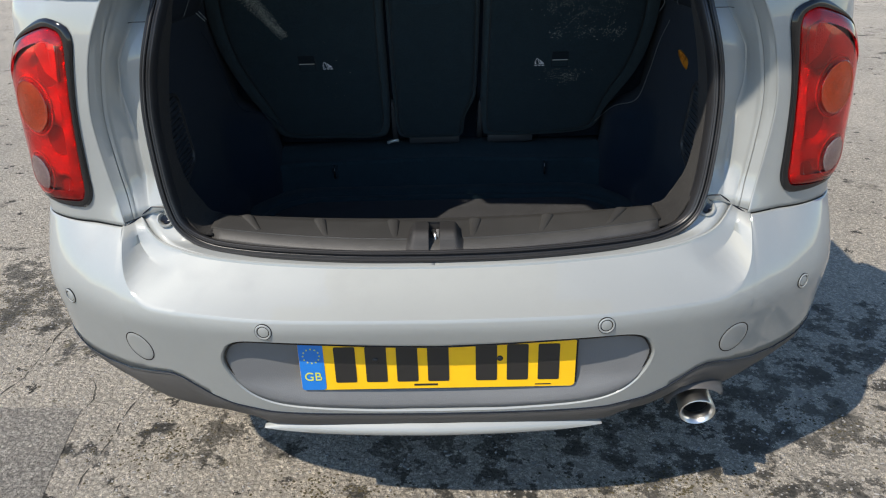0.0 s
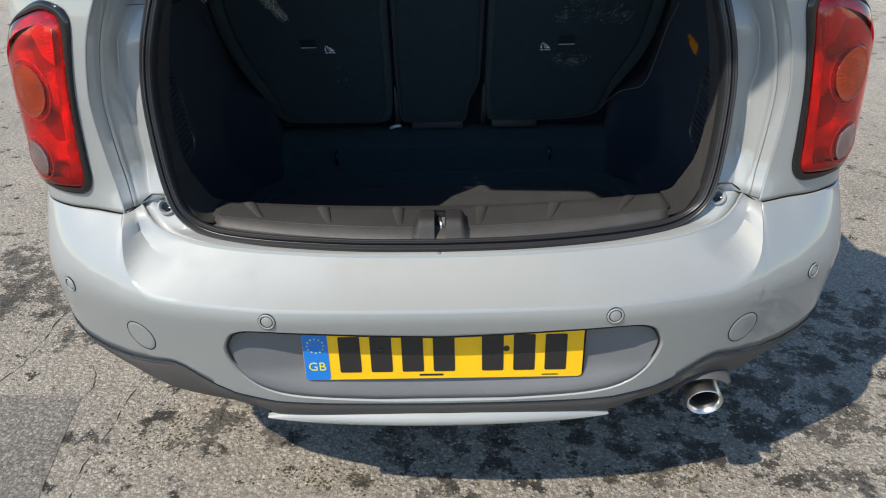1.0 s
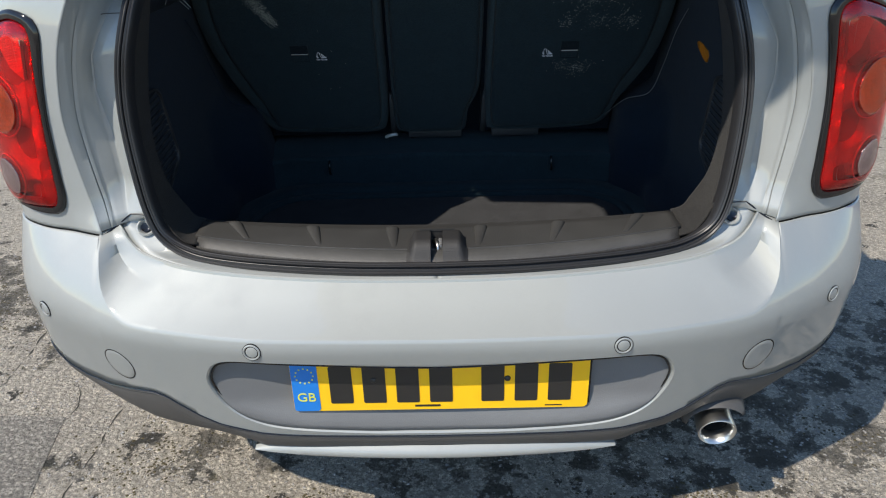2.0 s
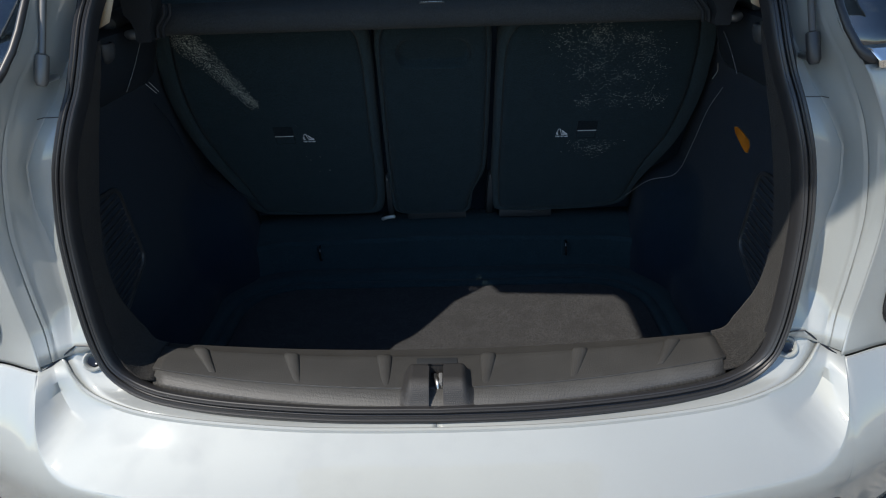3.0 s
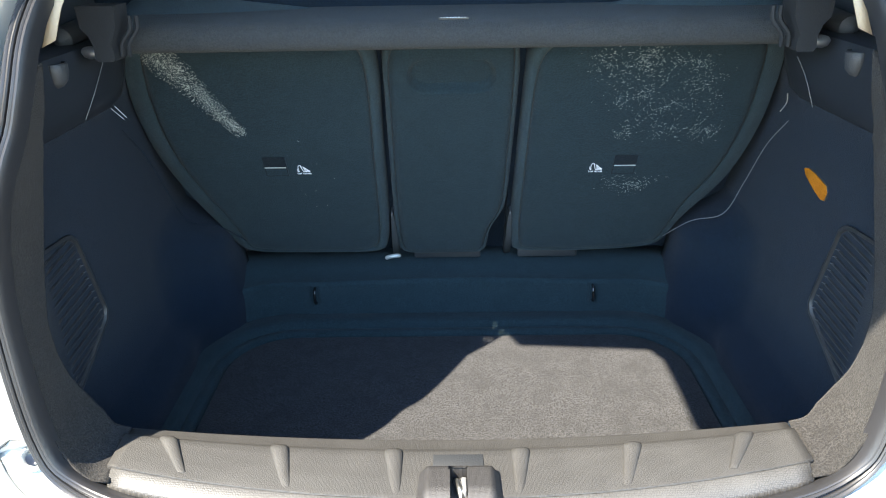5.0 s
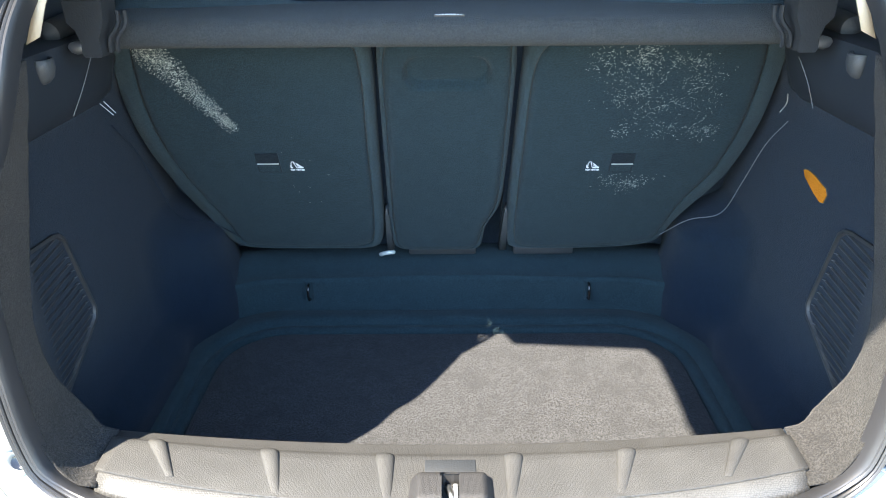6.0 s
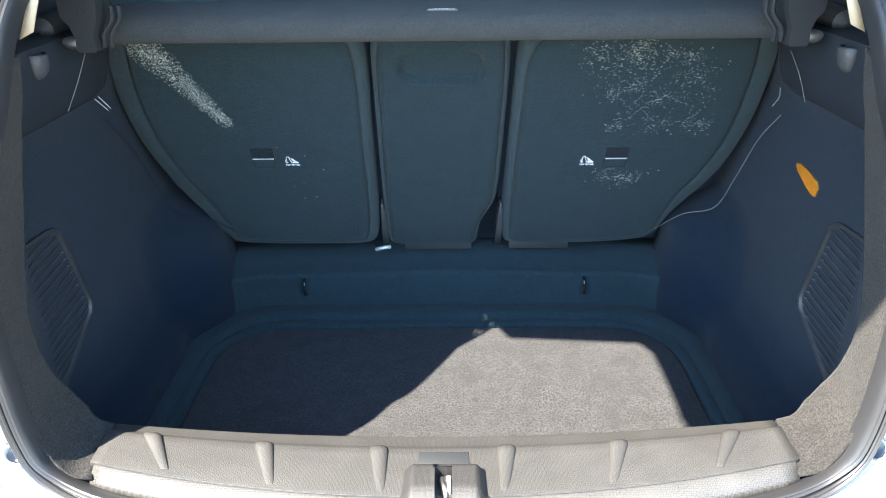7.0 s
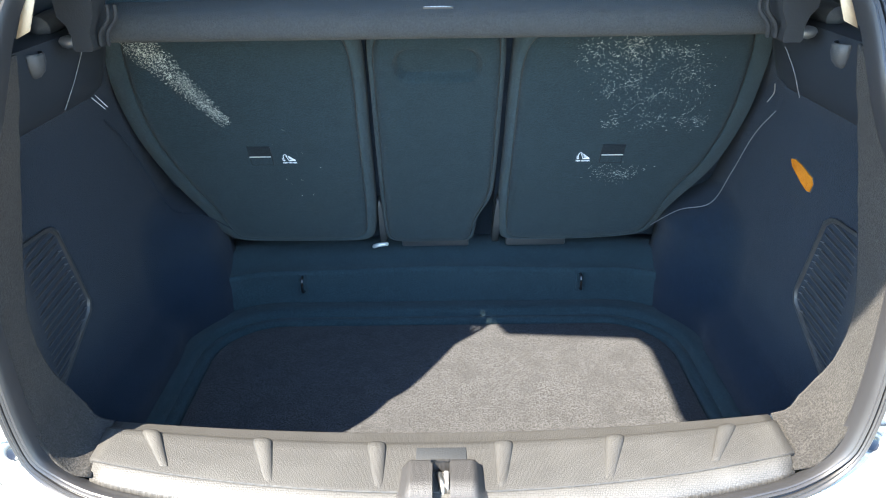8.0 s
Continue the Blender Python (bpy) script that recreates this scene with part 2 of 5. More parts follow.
def evenly(pts, n, closed=False):
    """n points spread evenly along a chain."""
    p = [Vector(q) for q in pts]
    if closed:
        p.append(p[0])
    ends = np.r_[0, np.cumsum([(b - a).length for a, b in zip(p, p[1:])])]
    at = np.linspace(0, ends[-1], n + 1)[:-1] if closed else np.linspace(0, ends[-1], n)
    cols = [np.interp(at, ends, [q[i] for q in p]) for i in range(len(p[0]))]
    return [Vector(q) for q in zip(*cols)]


def table(pts, x):
    """Reads a smooth-enough table of pairs."""
    return float(np.interp(x, [q[0] for q in pts], [q[1] for q in pts]))


def ease(k):
    k = min(1.0, max(0.0, k))
    return k * k * (3 - 2 * k)


def shrunk(loop, m, even=0):
    """A flat closed loop, drawn in by m metres, its corners eased."""
    n = len(loop)
    out = []
    for i, q in enumerate(loop):
        way = (loop[(i + 1) % n] - loop[i - 1]).normalized()
        out.append(q + Vector((way.y, -way.x)) * -m)
    for _ in range(even):
        out = [(out[k - 1] + out[k] * 2 + out[(k + 1) % n]) / 4 for k in range(n)]
    return out


class Shape:
    """Gathers faces for one mesh."""

    def __init__(self):
        self.v, self.f = [], []

    def put(self, pts):
        first = len(self.v)
        self.v += [tuple(p) for p in pts]
        return range(first, len(self.v))

    def rows(self, rows, closed=False):
        """Skin between equal chains of points."""
        ids = [list(self.put(r)) for r in rows]
        for a, b in zip(ids, ids[1:]):
            n = len(a)
            for i in range(n if closed else n - 1):
                j = (i + 1) % n
                self.f.append((a[i], a[j], b[j], b[i]))
        return self

    def cap(self, pts):
        self.f.append(tuple(self.put(pts)))
        return self

    def box(self, lo, hi, m=None, bevel=0.0):
        bm = bmesh.new()
        bmesh.ops.create_cube(bm, size=1)
        size = Vector(hi) - Vector(lo)
        for q in bm.verts:
            q.co = Vector([c * s for c, s in zip(q.co, size)]) + (Vector(lo) + Vector(hi)) / 2
        if bevel:
            bmesh.ops.bevel(bm, geom=bm.edges[:], offset=bevel, segments=2, affect="EDGES", profile=0.5)
        return self.merge(bm, m)

    def merge(self, bm, m=None):
        if m is not None:
            bm.transform(m)
        bm.verts.index_update()
        ids = list(self.put([q.co for q in bm.verts]))
        self.f += [tuple(ids[q.index] for q in f.verts) for f in bm.faces]
        bm.free()
        return self

    def tube(self, path, radius, sides=10, caps=True):
        """A round rod along a chain; radius is a number or one per point."""
        p = [Vector(q) for q in path]
        rings = []
        for i, q in enumerate(p):
            way = (p[min(i + 1, len(p) - 1)] - p[max(i - 1, 0)]).normalized()
            side = way.orthogonal().normalized() if not rings else (side - way * side.dot(way)).normalized()
            up = way.cross(side)
            r = radius[i] if isinstance(radius, (list, tuple)) else radius
            rings.append([q + r * (math.cos(a) * side + math.sin(a) * up) for a in [2 * math.pi * k / sides for k in range(sides)]])
        self.rows(rings, closed=True)
        if caps:
            self.cap(rings[0])
            self.cap(rings[-1])
        return self

    def dome(self, loop, place, steps=(0, .2, .4, .6, .8, .96)):
        """Closes a flat loop, star-shaped about its middle, with rings that place() lays on a surface."""
        mid = sum(loop, Vector((0, 0))) / len(loop)
        rings = [[place(q.lerp(mid, k)) for q in loop] for k in steps]
        self.rows(rings, closed=True)
        return self.cap(rings[-1])

    def mirrored(self):
        """The same shape, and its mirror image across the car's middle."""
        other = Shape()
        other.v = [(-x, y, z) for x, y, z in self.v]
        other.f = [f[::-1] for f in self.f]
        return other

    def mesh(self, name, merge=0.0004, sharp=40):
        bm = bmesh.new()
        verts = [bm.verts.new(q) for q in self.v]
        for f in self.f:
            try:
                bm.faces.new([verts[i] for i in f])
            except ValueError:
                pass
        if merge:
            bmesh.ops.remove_doubles(bm, verts=bm.verts, dist=merge)
        bmesh.ops.recalc_face_normals(bm, faces=bm.faces)
        me = bpy.data.meshes.new(name)
        bm.to_mesh(me)
        bm.free()
        me.polygons.foreach_set("use_smooth", [True] * len(me.polygons))
        if sharp:
            me.set_sharp_from_angle(angle=radians(sharp))
        return me


def part(name, shape, mat, parent=None, label="", thick=0.0, offset=-1.0, sharp=40, merge=0.0004):
    """One mesh object, under a thing or a part."""
    me = shape.mesh(name, merge, sharp) if isinstance(shape, Shape) else shape
    if not me.materials:
        me.materials.append(mat)
    ob = new(name, me)
    ob.parent = parent
    if thick:
        s = ob.modifiers.new("thickness", "SOLIDIFY")
        s.thickness, s.offset = thick, offset
    if label:
        ob["label"] = label
    return ob


def both(name, shape, mat, parent, label="", **more):
    """A part on either side of the car."""
    return part(name, shape, mat, parent, label, **more), part(name, shape.mirrored(), mat, parent, label, **more)


def letters(name, text, size, mat, parent, m, label=""):
    c = bpy.data.curves.new(name, "FONT")
    c.body, c.size, c.extrude, c.align_x, c.align_y = text, size, 0.0004, "CENTER", "CENTER"
    ob = new(name, c)
    bpy.context.view_layer.update()
    me = bpy.data.meshes.new_from_object(ob.evaluated_get(bpy.context.evaluated_depsgraph_get()))
    bpy.data.objects.remove(ob)
    me.transform(m)
    me.materials.clear()
    me.materials.append(mat)
    out = new(name, me)
    out.parent = parent
    if label:
        out["label"] = label
    return out


# ---- ground ----
def make_ground():
    s = Shape()
    edges = [-600, -60, -12, -4, -2, -1, 0, 1, 2, 4, 12, 60, 600]
    s.rows([[(x, y, 0) for x in edges] for y in edges])
    g = part("ground", s, ASPHALT, sharp=0)
    tagged(g, "weathered grey asphalt with oily blotches and moss", "asphalt", kind="structure")
    # a later, darker patch with a raised edge
    loop = [(-1.011, .490), (-.981, .314), (-.949, .152), (-.90, -.10), (-.80, -.6), (-.72, -1.2), (-2.2, -1.4), (-2.6, .1), (-2.5, .55), (-1.7, .52), (-1.249, .502)]
    p = Shape()
    p.rows([[(x, y, z) for x, y in loop] for z in (0, .0018)], closed=True)
    p.cap([(x, y, .0018) for x, y in loop])
    part("asphalt_patch", p, PATCH, g, "darker square patch in the asphalt", sharp=25)
    for pts in ([(-1.276, .95), (-1.268, .85), (-1.263, .762), (-1.26, .642), (-1.282, .56), (-1.30, .50)],
                [(-.80, .70), (-.858, .575), (-.877, .472), (-.872, .333), (-.883, .23), (-.87, .05), (-.90, -.2)],
                [(-1.05, .64), (-.999, .552), (-1.004, .50)]):
        path = curve_through([(x, y, 0) for x, y in pts], 14)
        strip = Shape()
        rows = []
        for q in path:
            w = max(.0002, .0012 + .0040 * noise.noise(q * 31))
            q = q + Vector((.007 * noise.noise(q * 17) + .004 * noise.noise(q * 71), 0, 0))
            rows.append([q + Vector((-w, 0, .0012)), q + Vector((w, 0, .0012))])
        strip.rows(rows)
        part("crack", strip, CRACK, g)
    return g


ground = make_ground()


def make_chips(n, seed):
    """Loose chippings bedded in the asphalt."""
    random.seed(seed)
    s = Shape()
    for _ in range(n):
        x, y = random.uniform(-1.75, 1.75), random.uniform(-.05, 1.0 + 1.4 * random.random())
        r = .0012 + .0030 * random.random() ** 2.2
        turn = random.uniform(0, 6.28)
        long = random.uniform(1.0, 2.0)
        loop = [(r * long * random.uniform(.7, 1.2) * math.cos(a), r * random.uniform(.7, 1.2) * math.sin(a)) for a in (0, 1.2, 2.5, 3.8, 5.1)]
        loop = [(x + u * math.cos(turn) - v * math.sin(turn), y + u * math.sin(turn) + v * math.cos(turn)) for u, v in loop]
        h = r * random.uniform(.25, .55)
        base = s.put([(q[0], q[1], -.0005) for q in loop])
        top = s.put([(x + (q[0] - x) * .55, y + (q[1] - y) * .55, h) for q in loop])
        for k in range(5):
            s.f.append((base[k], base[(k + 1) % 5], top[(k + 1) % 5], top[k]))
        s.f.append(tuple(top))
    return s


tagged(part("stone_chips", make_chips(16000, 3), CHIP, merge=0, sharp=20), "loose pale stone chippings on the asphalt", "chippings", kind="stuff")


def make_moss(seed):
    random.seed(seed)
    s = Shape()
    for cx, cy, sx, sy, n in ((-1.5, 1.15, .16, .20, 900), (-1.85, 1.8, .2, .15, 70), (-.74, .34, .08, .07, 260), (-1.28, .72, .03, .16, 30), (.57, .17, .12, .03, 220), (-.28, .17, .08, .03, 160), (1.05, .36, .12, .08, 150), (1.75, 1.1, .1, .3, 30)):
        for _ in range(n):
            x, y, r = random.gauss(cx, sx), random.gauss(cy, sy), random.uniform(.0015, .0042)
            rings = [[(x + r * f * random.uniform(.5, 1.5) * math.cos(a), y + r * f * random.uniform(.5, 1.5) * math.sin(a), z * r) for a in [2 * math.pi * k / 7 for k in range(7)]] for f, z in ((1, -.05), (.8, .14), (.35, .22))]
            s.rows(rings, closed=True).cap(rings[-1])
    return s


tagged(part("moss", make_moss(8), MOSS, merge=0, sharp=0), "small brown-green cushions of moss on the asphalt", "moss", kind="stuff")

# ---- the car's lines ----
car = tagged(new("car"), "silver five-door compact car with its tailgate raised and boot empty", "car")

# plan of the bumper's widest line, from the middle to the wheel arch
LOW = evenly(curve_through([(0, -.042), (.15, -.042), (.306, -.037), (.45, -.012), (.572, .028), (.711, .107), (.775, .157), (.815, .218), (.84, .30), (.855, .45), (.865, .62)], 30), 301)
# plan of the body above the bumper, from the boot's outer edge to the wheel arch
UP = evenly(curve_through([(.60, .15), (.67, .165), (.73, .192), (.775, .228), (.80, .275), (.82, .36), (.835, .5), (.845, .66)], 30), 201)
LOW_LENGTH = sum((b - a).length for a, b in zip(LOW, LOW[1:]))
UP_LENGTH = sum((b - a).length for a, b in zip(UP, UP[1:]))

CREASE_Z = [(0, .573), (.15, .5745), (.30, .5765), (.418, .5785), (.485, .5785), (.5205, .579), (.538, .581), (.5502, .586), (.561, .5925), (.571, .6015), (.579, .612), (.586, .626), (.590, .643), (.5925, .66), (.5945, .68), (.5955, .70), (2, .70)]
TRIM_Z = [(0, .347), (.2, .350), (.33, .354), (.41, .368), (.45, .386), (.48, .406), (.505, .423), (.53, .430), (.56, .425), (.644, .405), (.70, .404), (.74, .415), (.79, .435), (.83, .45), (2, .45)]


def along(chain, length, d):
    """Point and inward normal of a plan, d metres along it."""
    k = max(0.0, min(0.9999, d / length)) * (len(chain) - 1)
    i = int(k)
    a, b = chain[i], chain[i + 1]
    way = (chain[min(i + 3, len(chain) - 1)] - chain[max(i - 2, 0)]).normalized()
    return a + (b - a) * (k - i), Vector((-way.y, way.x))


EDGE = [(.592, .132, .703), (.603, .148, .745), (.612, .153, .80), (.619, .155, .87), (.618, .154, .92), (.606, .152, .985), (.592, .150, 1.03), (.575, .149, 1.068), (.548, .153, 1.12), (.531, .165, 1.145), (.520, .19, 1.18), (.512, .25, 1.25), (.492, .36, 1.34), (.462, .44, 1.43)]


def tumble(z):
    return table([(.6, -.006), (.70, -.005), (.75, -.004), (.82, -.002), (.9, 0), (1.0, .007), (1.08, .018), (1.15, .035), (1.25, .075), (1.35, .13), (1.45, .20)], z)


EDGE_FINE = curve_through(EDGE, 12)


def edge_at(z):
    return Vector((table([(q.z, q.x) for q in EDGE_FINE], z), table([(q.z, q.y) for q in EDGE_FINE], z)))


def quarter_point(d, z, out=0.0):
    """The quarter's skin, d metres round from the boot's outer edge."""
    p, n = along(UP, UP_LENGTH, d)
    e = edge_at(z)
    start = UP[0]
    k = 1 - ease(d / .07)
    q = p + n * tumble(z) * ease(d / .12) - n * out
    q += (e - start) * k
    if z > 1.08:
        q += Vector((0, (e.y - start.y) * (1 - k)))
    return Vector((q.x, q.y, z))


TOWER = 0.0
while along(LOW, LOW_LENGTH, TOWER)[0].x < .5955:
    TOWER += .0005


def bumper_point(d, z):
    """The bumper's skin, d metres round from the middle (minus: left side)."""
    p, n = along(LOW, LOW_LENGTH, abs(d))
    tuck = .19 * .014 * math.log(1 + math.exp((.575 - z) / .014)) * (1 - .35 * ease((p.x - .66) / .16))
    lean = max(0.0, (z - .555) / .1455) ** 1.5
    if abs(d) > TOWER:
        top = quarter_point((abs(d) - TOWER) / (LOW_LENGTH - TOWER) * UP_LENGTH, .7035, .0012)
        q = p + (Vector((top.x, top.y)) - p) * lean
    else:
        q = p + Vector((.002 * lean, .095 * lean))
    q = q + n * tuck
    return Vector((math.copysign(q.x, d) if d else q.x, q.y, z))


def low_x(d):
    return along(LOW, LOW_LENGTH, abs(d))[0].x


def outer(d, k):
    """Bumper skin at height share k between the trim line and the crease."""
    x = low_x(d)
    lo, hi = table(TRIM_Z, x), table(CREASE_Z, x)
    return bumper_point(d, lo + (hi - lo) * k)


def recess_y(x, z):
    """The recess's back: deep behind the plate, running out towards its lower edge."""
    return max(.006 + .020 * ease((z - .36) / .075) - .12 * x * x, bumper_point(x, z).y + .006)


RECESS = [(0, .526), (.12, .530), (.25, .5355), (.33, .537), (.365, .534), (.387, .524), (.399, .508), (.408, .485), (.403, .452), (.384, .416), (.350, .388), (.287, .370), (.14, .3575), (0, .3545)]


def make_bumper():
    half = curve_through(RECESS, 10)
    top = [q for q in half if q.y > .527 or q.x < .3 and q.y > .5]
    low = [q for q in half if q.y < .40]
    side = [top[-1], *[q for q in half if q not in top and q not in low], low[0]]
    nt, ns = 31, 13
    t, s, b = evenly(top, nt), evenly(side, ns + 1), evenly(low, nt)
    inner = t + s[1:-1] + b
    edge = .455
    ds = np.linspace(0, edge, nt)
    ring = [(d, 1.0) for d in ds] + [(edge, k) for k in np.r_[.985, np.linspace(1, 0, ns)[1:-1]]] + [(d, 0.0) for d in ds[::-1]]
    shell = Shape()
    loops = []
    for step in [0, .06, .16, .3, .5, .7, .84, .94, .985, 1]:
        loop = []
        for q, (d, k) in zip(inner, ring):
            x = low_x(d)
            lo, hi = table(TRIM_Z, x), table(CREASE_Z, x)
            dd, z = q.x + (d - q.x) * step, q.y + (lo + (hi - lo) * k - q.y) * step
            loop.append(bumper_point(dd, z))
        loops.append(loop)
    shell.rows(loops)
    # round the corner to the wheel arch
    cols = np.unique(np.r_[np.linspace(edge, TOWER - .05, 14), np.linspace(TOWER - .05, TOWER, 22), np.linspace(TOWER, .70, 14), np.linspace(.70, LOW_LENGTH, 40)])
    ks = np.r_[np.linspace(0, 1, ns)[:-1], .985, 1]
    shell.rows([[outer(d, k) for k in ks] for d in cols])
    # rolled rim of the plate recess
    rim = [bumper_point(q.x, q.y) for q in inner]
    mid = Vector((0, 0, .447))
    def inset(p, m, y):
        way = Vector((p.x, 0, p.z)) - mid
        way.x *= .35
        q = p - way.normalized() * m
        return Vector((max(0.0, q.x) if p.x > 0 else q.x, y if y is not None else p.y, q.z))
    rows = [rim, [inset(p, .003, p.y + .002) for p in rim], [inset(p, .005, p.y + .006) for p in rim], [inset(p, .006, recess_y(p.x, p.z) + .004) for p in rim]]
    shell.rows(rows)
    # the shelf above, from the crease in to the boot's gutter
    far = [d for d in np.r_[np.linspace(0, edge, nt), cols[1:]] if d <= TOWER + 1e-6]
    c1 = [outer(d, 1.0) for d in far]
    c2 = evenly(curve_through(GUTTER, 12), 400)
    ends1 = np.r_[0, np.cumsum([(b2 - a).length for a, b2 in zip(c1, c1[1:])])] / sum((b2 - a).length for a, b2 in zip(c1, c1[1:]))
    # the J's foot and stem are matched by share of length
    c2m = [c2[min(399, int(399 * table([(0, 0), (.60, .64), (1, 1)], e)))] for e in ends1]
    rows = []
    for v in (0, .012, .03, .08, .2, .35, .5, .62, .66, .70, .8, .93, 1):
        row = []
        for a, g in zip(c1, c2m):
            q = a.lerp(g, v)
            q.z += -.0042 * math.sin(math.pi * v) * (1 - ease((a.x - .47) / .1)) + .0042 * ease(v / .022) * (1 - v)
            fold = table([(0, 0), (.35, .55), (.66, 1), (.8, .62), (1, 0)], v) * ease((a.x - .535) / .05) * (1 - ease((a.z - .650) / .035))
            q += Vector((.012, .016, -.004)) * fold
            row.append(q)
        rows.append(row)
    shell.rows(rows)
    shell.rows([c2m, [q + Vector((0, .0012, .0040)) for q in c2m], [q + Vector((0, .0045, .0056)) for q in c2m], [q + Vector((0, .0078, .0042)) for q in c2m], [q + Vector((0, .009, -.001)) for q in c2m]])
    full = Shape()
    for one in (shell, shell.mirrored()):
        first = len(full.v)
        full.v += one.v
        full.f += [tuple(i + first for i in f) for f in one.f]
    return full, inner, inset


GUTTER = [(0, .058, .634), (.10, .0585, .635), (.21, .061, .638), (.34, .073, .643), (.433, .086, .651), (.491, .103, .660), (.528, .120, .670), (.552, .136, .688), (.568, .150, .7115)]
SEAL = [(0, .074, .638), (.15, .078, .639), (.30, .092, .643), (.40, .110, .648), (.450, .124, .656), (.482, .135, .672), (.502, .142, .695), (.513, .147, .725), (.520, .151, .76), (.525, .156, .81), (.529, .163, .86), (.530, .169, .91), (.526, .175, .96), (.515, .176, 1.01), (.503, .191, 1.059), (.496, .217, 1.096), (.486, .230, 1.136), (.478, .275, 1.207), (.455, .365, 1.298), (.425, .432, 1.38), (.34, .448, 1.42), (.16, .430, 1.43), (0, .425, 1.433)]

bumper_shape, recess_loop, inset = make_bumper()
bumper = part("rear_bumper", bumper_shape, PAINT, car, "silver painted rear bumper with a plate recess", thick=.003, sharp=28)


# ---- plate and recess ----
def make_recess():
    rim = [inset(bumper_point(q.x, q.y), .0045, 0) for q in recess_loop]
    n = len(rim)
    rows = []
    for k in np.linspace(0, 1, 17):
        right = [rim[i].lerp(rim[n - 1 - i], k) for i in range(n // 2 + 1)]
        row = [Vector((-q.x, q.y, q.z)) for q in right[::-1]][:-1] + right
        rows.append([Vector((q.x, recess_y(abs(q.x), q.z), q.z)) for q in row])
    return part("recess_panel", Shape().rows(rows), RECESS_GREY, bumper, "mid-grey textured plastic recess behind the plate", thick=.003)


make_recess()
lip = [inset(bumper_point(q.x, q.y), .0075, None) + Vector((0, .0055, 0)) for q in recess_loop]
both("recess_gap", Shape().tube(lip, .0018, 6), GLOSS_BLACK, car, "dark gap round the plate recess")


def rounded_slab(lo, hi, y0, y1, r=.008):
    (x0, z0), (x1, z1) = lo, hi
    loop = []
    for cx, cz, a0 in ((x1 - r, z1 - r, 0), (x0 + r, z1 - r, 90), (x0 + r, z0 + r, 180), (x1 - r, z0 + r, 270)):
        loop += [(cx + r * math.cos(radians(a0 + a)), cz + r * math.sin(radians(a0 + a))) for a in (0, 30, 60, 90)]
    s = Shape()
    s.rows([[(x, y, z) for x, z in loop] for y in (y0, y1)], closed=True)
    s.cap([(x, y0, z) for x, z in loop])
    s.cap([(x, y1, z) for x, z in loop[::-1]])
    return s


def make_plate():
    plate = part("number_plate", rounded_slab((-.260, .412), (.260, .523), -.0045, .001), YELLOW, car, "yellow rear number plate with a blue band")
    part("plate_backing", rounded_slab((-.253, .4075), (.2645, .522), .001, .008), GLOSS_BLACK, plate)
    part("blue_band", rounded_slab((-.2595, .4125), (-.213, .5225), -.0052, -.0045, .006), BLUE, plate, "blue country band")
    letters("country_letters", "GB", .026, STAR, plate, pose(-.236, -.0054, .442, 90), "yellow country letters")
    for k in range(12):
        a = 2 * math.pi * k / 12
        part("star", Shape().box((-.236 + .0155 * math.cos(a) - .0013, -.0058, .489 + .0155 * math.sin(a) - .0013), (-.236 + .0155 * math.cos(a) + .0013, -.0052, .489 + .0155 * math.sin(a) + .0013)), STAR, plate)
    x = -.1975
    for k in range(7):
        if k == 4:
            x += .032
        part("plate_bar", rounded_slab((x + .004, .4285), (x + .044, .5075), -.0054, -.0045, .003), INK, plate, "black printed bar")
        x += .0585
    part("maker_bar", Shape().box((-.045, -.0052, .4185), (.000, -.0045, .4225)), INK, plate)
    part("standard_bar", Shape().box((.185, -.0052, .4165), (.215, -.0045, .4185)), INK, plate)
    for sx in (-.1155, .118):
        bm = bmesh.new()
        bmesh.ops.create_uvsphere(bm, u_segments=12, v_segments=8, radius=.0058)
        part("screw_cap", Shape().merge(bm, pose(sx, -.0055, .4775) @ Matrix.Diagonal((1, .5, 1, 1))), INK, plate)
    plate.location = (0, .0085, -.0058)


make_plate()


# ---- sensors and towing covers ----
def disc_on(centre, normal, rings, sides=28):
    """A turned disc: rings of (radius, height above the skin)."""
    n = Vector(normal).normalized()
    side = n.cross((0, 0, 1)).normalized()
    up = side.cross(n)
    s = Shape()
    s.rows([[Vector(centre) + n * h + r * (math.cos(a) * side + math.sin(a) * up) for a in [2 * math.pi * k / sides for k in range(sides)]] for r, h in rings], closed=True)
    r, h = rings[-1]
    s.cap([Vector(centre) + n * h + r * (math.cos(a) * side + math.sin(a) * up) for a in [2 * math.pi * k / sides for k in range(sides)]])
    return s


def skin_frame(d, z):
    p = bumper_point(d, z)
    e = .004
    a = bumper_point(d + e, z) - bumper_point(d - e, z)
    b = bumper_point(d, z + e) - bumper_point(d, z - e)
    return p, b.cross(a).normalized() * (-1 if b.cross(a).y > 0 else 1)


def skin_disc(d, z, rings, closed=True, sides=40):
    """A disc that follows the bumper's skin."""
    rows = []
    for r, h in rings:
        row = []
        for a in [2 * math.pi * k / sides for k in range(sides)]:
            p, n = skin_frame(d + r * math.cos(a), z + r * math.sin(a))
            row.append(p + n * h)
        rows.append(row)
    s = Shape().rows(rows, closed=True)
    return s.cap(rows[-1]) if closed else s


def distance_at(x):
    d = 0.0
    while low_x(d) < abs(x) and d < LOW_LENGTH:
        d += .002
    return math.copysign(d, x)


